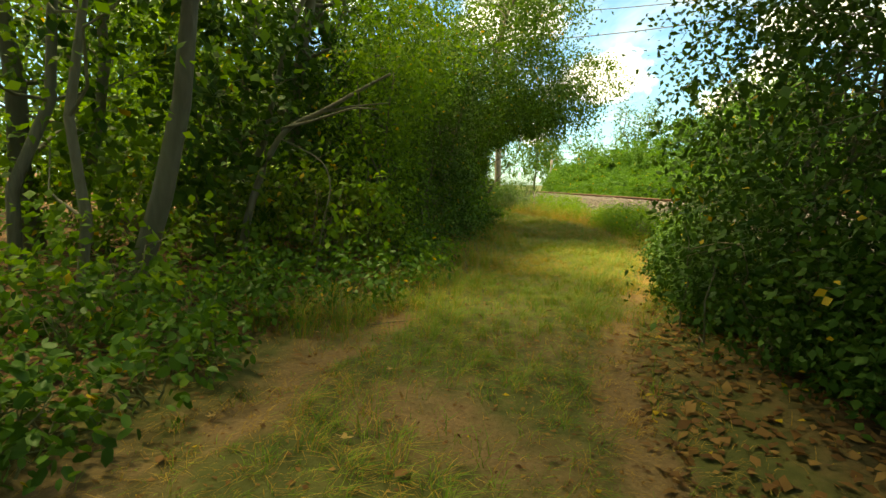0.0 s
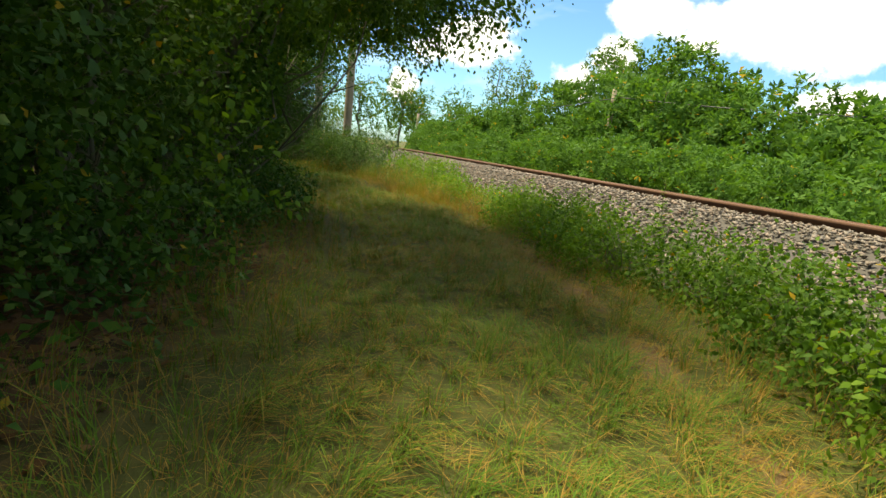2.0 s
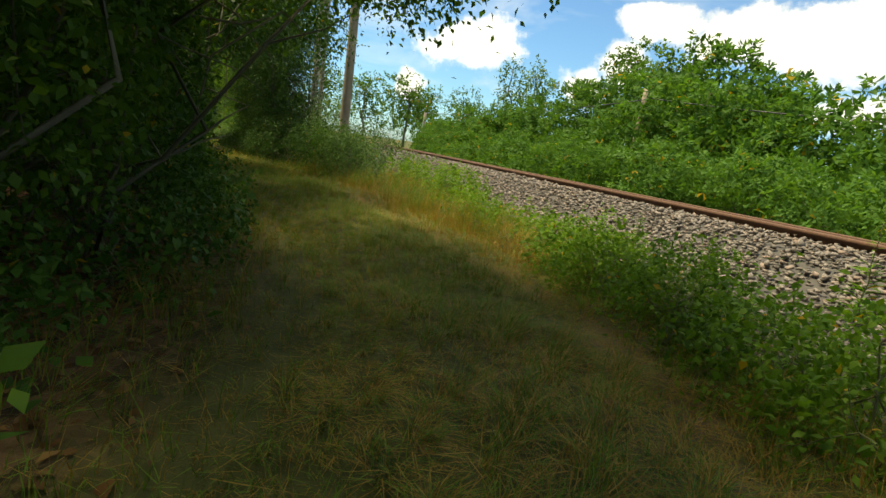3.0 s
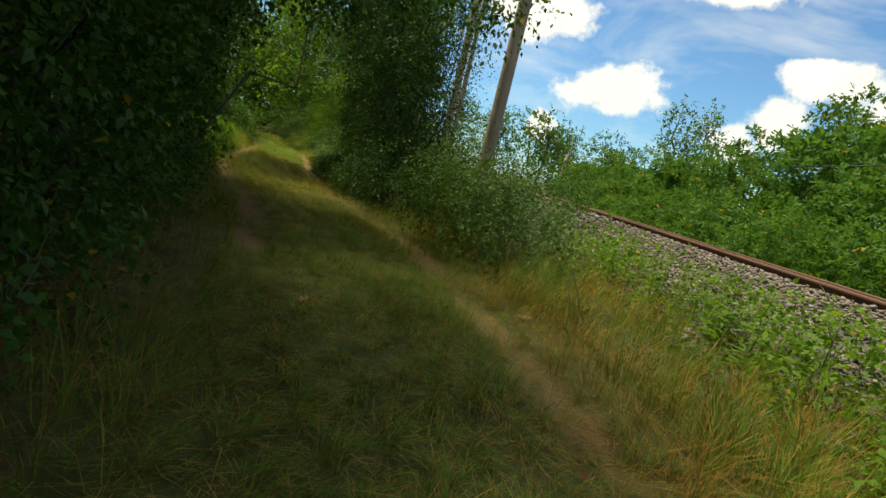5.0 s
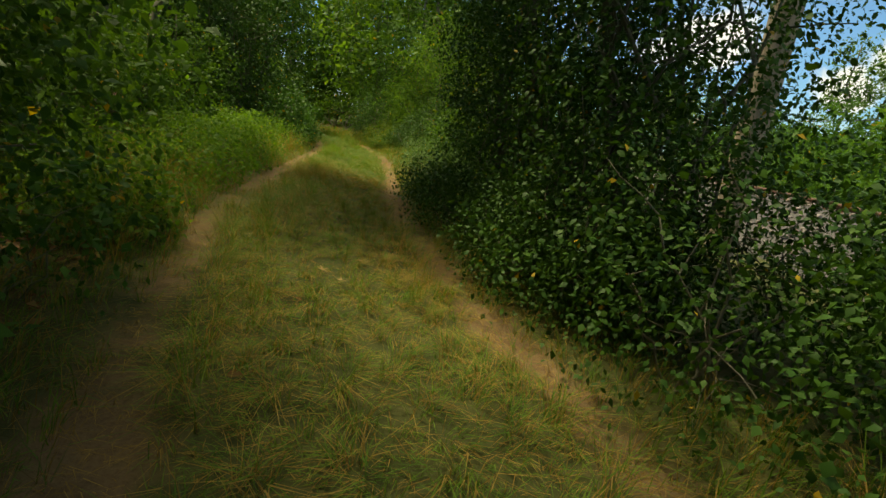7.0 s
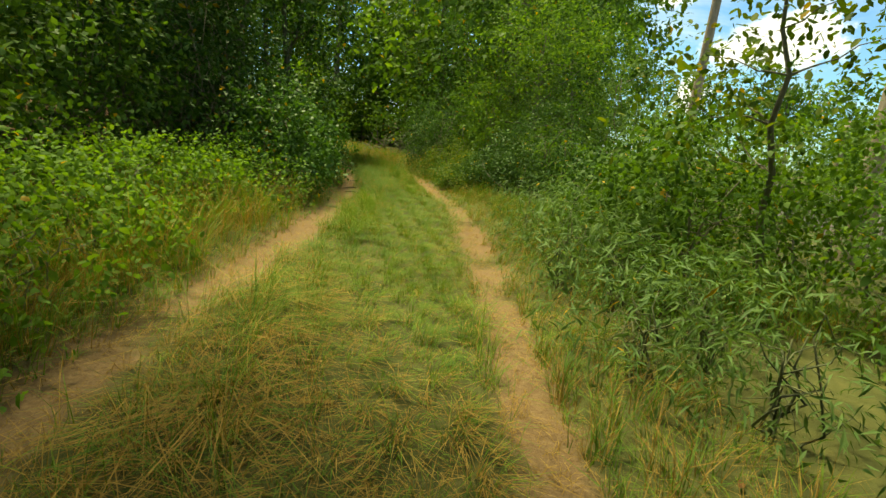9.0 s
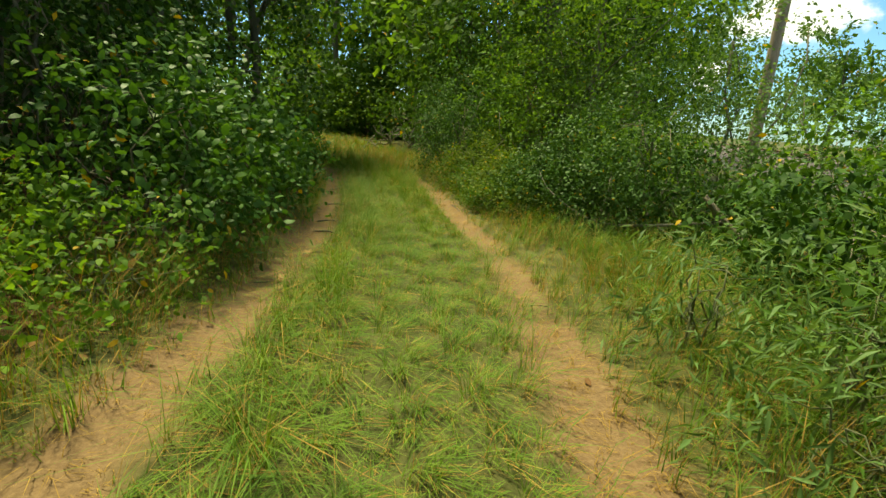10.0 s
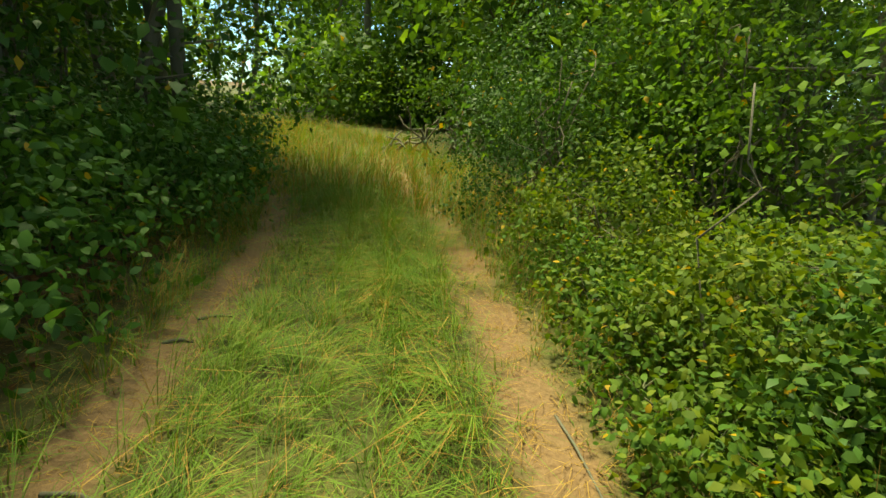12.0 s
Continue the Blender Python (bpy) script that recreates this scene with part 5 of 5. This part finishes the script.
def build_sticks():
    rng = np.random.default_rng(31)
    # bent pale limb over the leaf litter at the first bend
    stick("leaning_branch", [(smooth_line([(-0.56, 3.45, 0.05), (-0.52, 3.49, 0.49), (-0.39, 3.55, 0.96), (-0.18, 3.62, 1.43), (0.21, 3.66, 1.60), (0.59, 3.71, 1.83), (0.87, 3.74, 1.98)], 18), 0.045, 0.012),
                             (smooth_line([(-0.18, 3.62, 1.43), (0.15, 3.55, 1.50), (0.55, 3.5, 1.62), (0.8, 3.45, 1.60)]), 0.018, 0.005),
                             (smooth_line([(0.21, 3.66, 1.60), (0.5, 3.7, 1.66), (0.85, 3.72, 1.70)]), 0.016, 0.005)], BARK_PALE, "pale crooked dead branch leaning out of the leaf litter")
    stick("arched_vine", [(smooth_line([(0.28, 3.1, 0.06), (0.36, 3.12, 0.6), (0.43, 3.17, 0.87), (0.36, 3.2, 1.09), (0.15, 3.21, 1.21), (-0.05, 3.2, 1.30)]), 0.010, 0.006)], BARK_PALE, "thin arched pale vine stem at the woodland edge", "vine")
    # broken sticks at the right verge of the last stretch
    stick("broken_stick", [(smooth_line([(-0.84, 29.28, 0.0), (-0.98, 29.30, 0.24), (-1.16, 29.31, 0.48)]), 0.016, 0.020)], TWIG, "broken upright grey stick at the thicket's edge")
    stick("broken_stick", [(smooth_line([(-0.72, 29.0, 0.02), (-0.95, 29.16, 0.27), (-1.15, 29.30, 0.47)]), 0.014, 0.018)], TWIG, "broken upright grey stick at the thicket's edge")
    stick("fallen_branch", [(smooth_line([(-2.45, 29.68, 0.50), (-2.35, 29.58, 0.36), (-2.05, 29.42, 0.20), (-1.81, 29.34, 0.16), (-1.45, 29.31, 0.21), (-1.02, 29.28, 0.30)], 18), 0.005, 0.013),
                            (smooth_line([(-1.81, 29.34, 0.16), (-1.83, 29.30, 0.08), (-1.86, 29.28, 0.0)]), 0.006, 0.004),
                            (smooth_line([(-1.45, 29.31, 0.21), (-1.30, 29.2, 0.12), (-1.1, 29.05, 0.02)]), 0.007, 0.005)], BARK_PALE, "long thin bare branch fallen across the verge")
    # roots and sticks in the ruts
    for a, b, r in (((-4.49, 29.55), (-4.31, 29.58), 0.012), ((-4.15, 28.80), (-3.97, 28.87), 0.013), ((-4.00, 28.52), (-3.77, 28.48), 0.015), ((-4.60, 29.38), (-4.40, 29.29), 0.010),
                    ((-4.89, 30.18), (-4.80, 30.24), 0.014), ((-4.96, 30.40), (-4.84, 30.47), 0.012), ((-3.72, 27.95), (-3.57, 28.0), 0.010), ((-2.18, 27.70), (-2.06, 27.74), 0.006),
                    ((-3.60, 27.30), (-3.42, 27.36), 0.007), ((1.0, 1.9), (1.25, 2.05), 0.006), ((2.6, 0.9), (2.75, 0.6), 0.006)):
        r = r * 0.6
        za, zb = float(ground_z(*a)), float(ground_z(*b))
        mid = ((a[0] + b[0]) / 2, (a[1] + b[1]) / 2 + 0.02, (za + zb) / 2 + r * 1.2)
        stick("dead_stick", [(smooth_line([(*a, za + r * 0.4), mid, (*b, zb + r * 0.4)], 7), r, r * 0.6)], BARK, "short dark dead stick lying in the sandy rut")
    za = float(ground_z(-3.4, 30.3))
    stick("dead_twig", [(smooth_line([(-3.48, 30.47, za + 0.012), (-3.40, 30.35, za + 0.02), (-3.33, 30.24, za + 0.01), (-3.28, 30.15, za + 0.012)]), 0.005, 0.003)], BARK, "thin dark twig lying in the sandy rut")
    # brush pile at the bend
    for k in range(16):
        x, y = -6.6 + rng.normal(0, 0.7), 36.4 + rng.normal(0, 0.4)
        a = rng.uniform(0, 6.28)
        ln = rng.uniform(0.5, 1.1)
        z = float(ground_z(x, y))
        tip = (x + np.cos(a) * ln, y + np.sin(a) * ln * 0.5, z + rng.uniform(0.2, 0.75))
        stick("brushwood", [(bent_line((x, y, z), tip, rng, 0.08, 6), 0.025, 0.01)], BARK_PALE if k % 2 else TWIG, "grey-brown dead branch on a brush pile")
    # thin bare stems in front of the dark bushes
    for x, y, h in ((3.05, 1.9, 0.7), (3.2, 2.3, 0.9), (2.95, 1.4, 0.55), (-3.1, 30.6, 1.0), (0.95, 20.6, 1.2), (0.7, 21.2, 1.4)):
        z = float(ground_z(x, y))
        stick("bare_stem", [(bent_line((x, y, z - 0.02), (x + rng.normal(0, 0.15), y + rng.normal(0, 0.15), z + h), rng, 0.05, 7), 0.006, 0.003)], BARK_PALE, "thin bare pale stem in front of a dark bush", "stem")


build_sticks()


def lobed_leaf(name, x, y, size, turn, mat, label):
    """A curled, lobed dead leaf with a stalk."""
    bm = bmesh.new()
    n = 22
    ring = []
    for k in range(n):
        a = 2 * math.pi * k / n
        r = 0.55 + 0.30 * math.cos(a * 5) + 0.15 * math.cos(a)
        ring.append(bm.verts.new((r * math.cos(a), 0.72 * r * math.sin(a), 0.16 * r * r + 0.05 * math.sin(a * 3))))
    c = bm.verts.new((0, 0, 0))
    for k in range(n):
        bm.faces.new((c, ring[k], ring[(k + 1) % n]))
    ob = thing(name, x, y, float(ground_z(x, y)) + 0.025, label, "leaf", "large fallen leaves")
    part("blade", bm, mat, ob)
    part_mesh("stalk", tubes_mesh("stalk", [(np.array([(-0.35, 0, 0.02), (-0.8, 0.05, 0.06), (-1.15, 0.02, 0.02)]), 0.03, 0.02)], TWIG, 5), ob)
    ob.scale = (size, size, size)
    ob.rotation_euler = (0.15, -0.1, turn)
    return ob


PALE_LEAF = leaf_material("pale_dead_leaf", [(0.0, (0.30, 0.19, 0.10)), (1.0, (0.42, 0.28, 0.16))], 0.7, 0.1, None, 0.2)
for x, y, sz in ((3.93, 12.5, 0.075), (3.27, 15.25, 0.07), (1.99, 14.55, 0.05), (2.51, 12.22, 0.03), (0.11, 19.97, 0.06), (-0.02, 19.67, 0.05), (0.13, 19.56, 0.045), (-0.61, 19.99, 0.05), (-1.39, 20.96, 0.07),
                 (0.88, 3.76, 0.045), (1.23, 0.27, 0.045), (2.63, 1.54, 0.035), (2.42, 1.16, 0.035), (0.75, 1.59, 0.035), (0.65, 0.45, 0.035), (1.28, 0.96, 0.03), (-3.5, 27.39, 0.05), (-3.37, 27.2, 0.035), (-3.66, 27.91, 0.05)):
    lobed_leaf("lobed_leaf", x, y, sz, (x * 7 + y * 3) % 6.28, PALE_LEAF, "large curled tan lobed leaf lying on the track")


# feathery saplings that stand above the weeds by the ballast
def sapling(x, y, h, label, seed):
    rng = np.random.default_rng(seed)
    z = float(ground_z(x, y)) - 0.02
    ob = thing("weed_stalk", x, y, z, label, "weed", "tall weeds by the railway")
    ln = bent_line((0, 0, 0), (rng.normal(0, 0.06), rng.normal(0, 0.06), h), rng, 0.02, 8)
    part_mesh("stem", tubes_mesh("stem", [(ln, 0.006, 0.002)], STEM, 5), ob)
    n = 90
    f = rng.uniform(0.25, 1.0, n)
    pos = np.stack([np.interp(f, np.linspace(0, 1, 8), ln[:, a]) for a in range(3)], 1)
    a = rng.uniform(0, 6.28, n)
    way = np.stack([np.cos(a), np.sin(a), rng.uniform(0.1, 0.7, n)], 1)
    part_mesh("foliage", leaf_mesh("foliage", pos, way, 0.17 * (1.25 - f) * rng.uniform(0.7, 1.2, n), LANCE, LEAF["bright"], rng, 0.4), ob)


for k, (x, y, h) in enumerate(((6.05, 9.0, 0.85), (5.6, 8.0, 0.75), (5.4, 9.6, 0.7), (5.1, 11.6, 0.6), (5.3, 12.6, 0.55), (4.9, 13.6, 0.65), (4.6, 15.0, 0.75), (4.75, 15.5, 0.8), (5.0, 14.4, 0.6), (5.5, 10.6, 0.65), (4.4, 16.2, 0.8), (4.7, 16.6, 0.7), (4.9, 15.9, 0.75), (4.6, 17.2, 0.7), (5.0, 16.9, 0.6))):
    sapling(x, y, h, "tall green weed stalk with narrow leaves by the ballast", 60 + k)
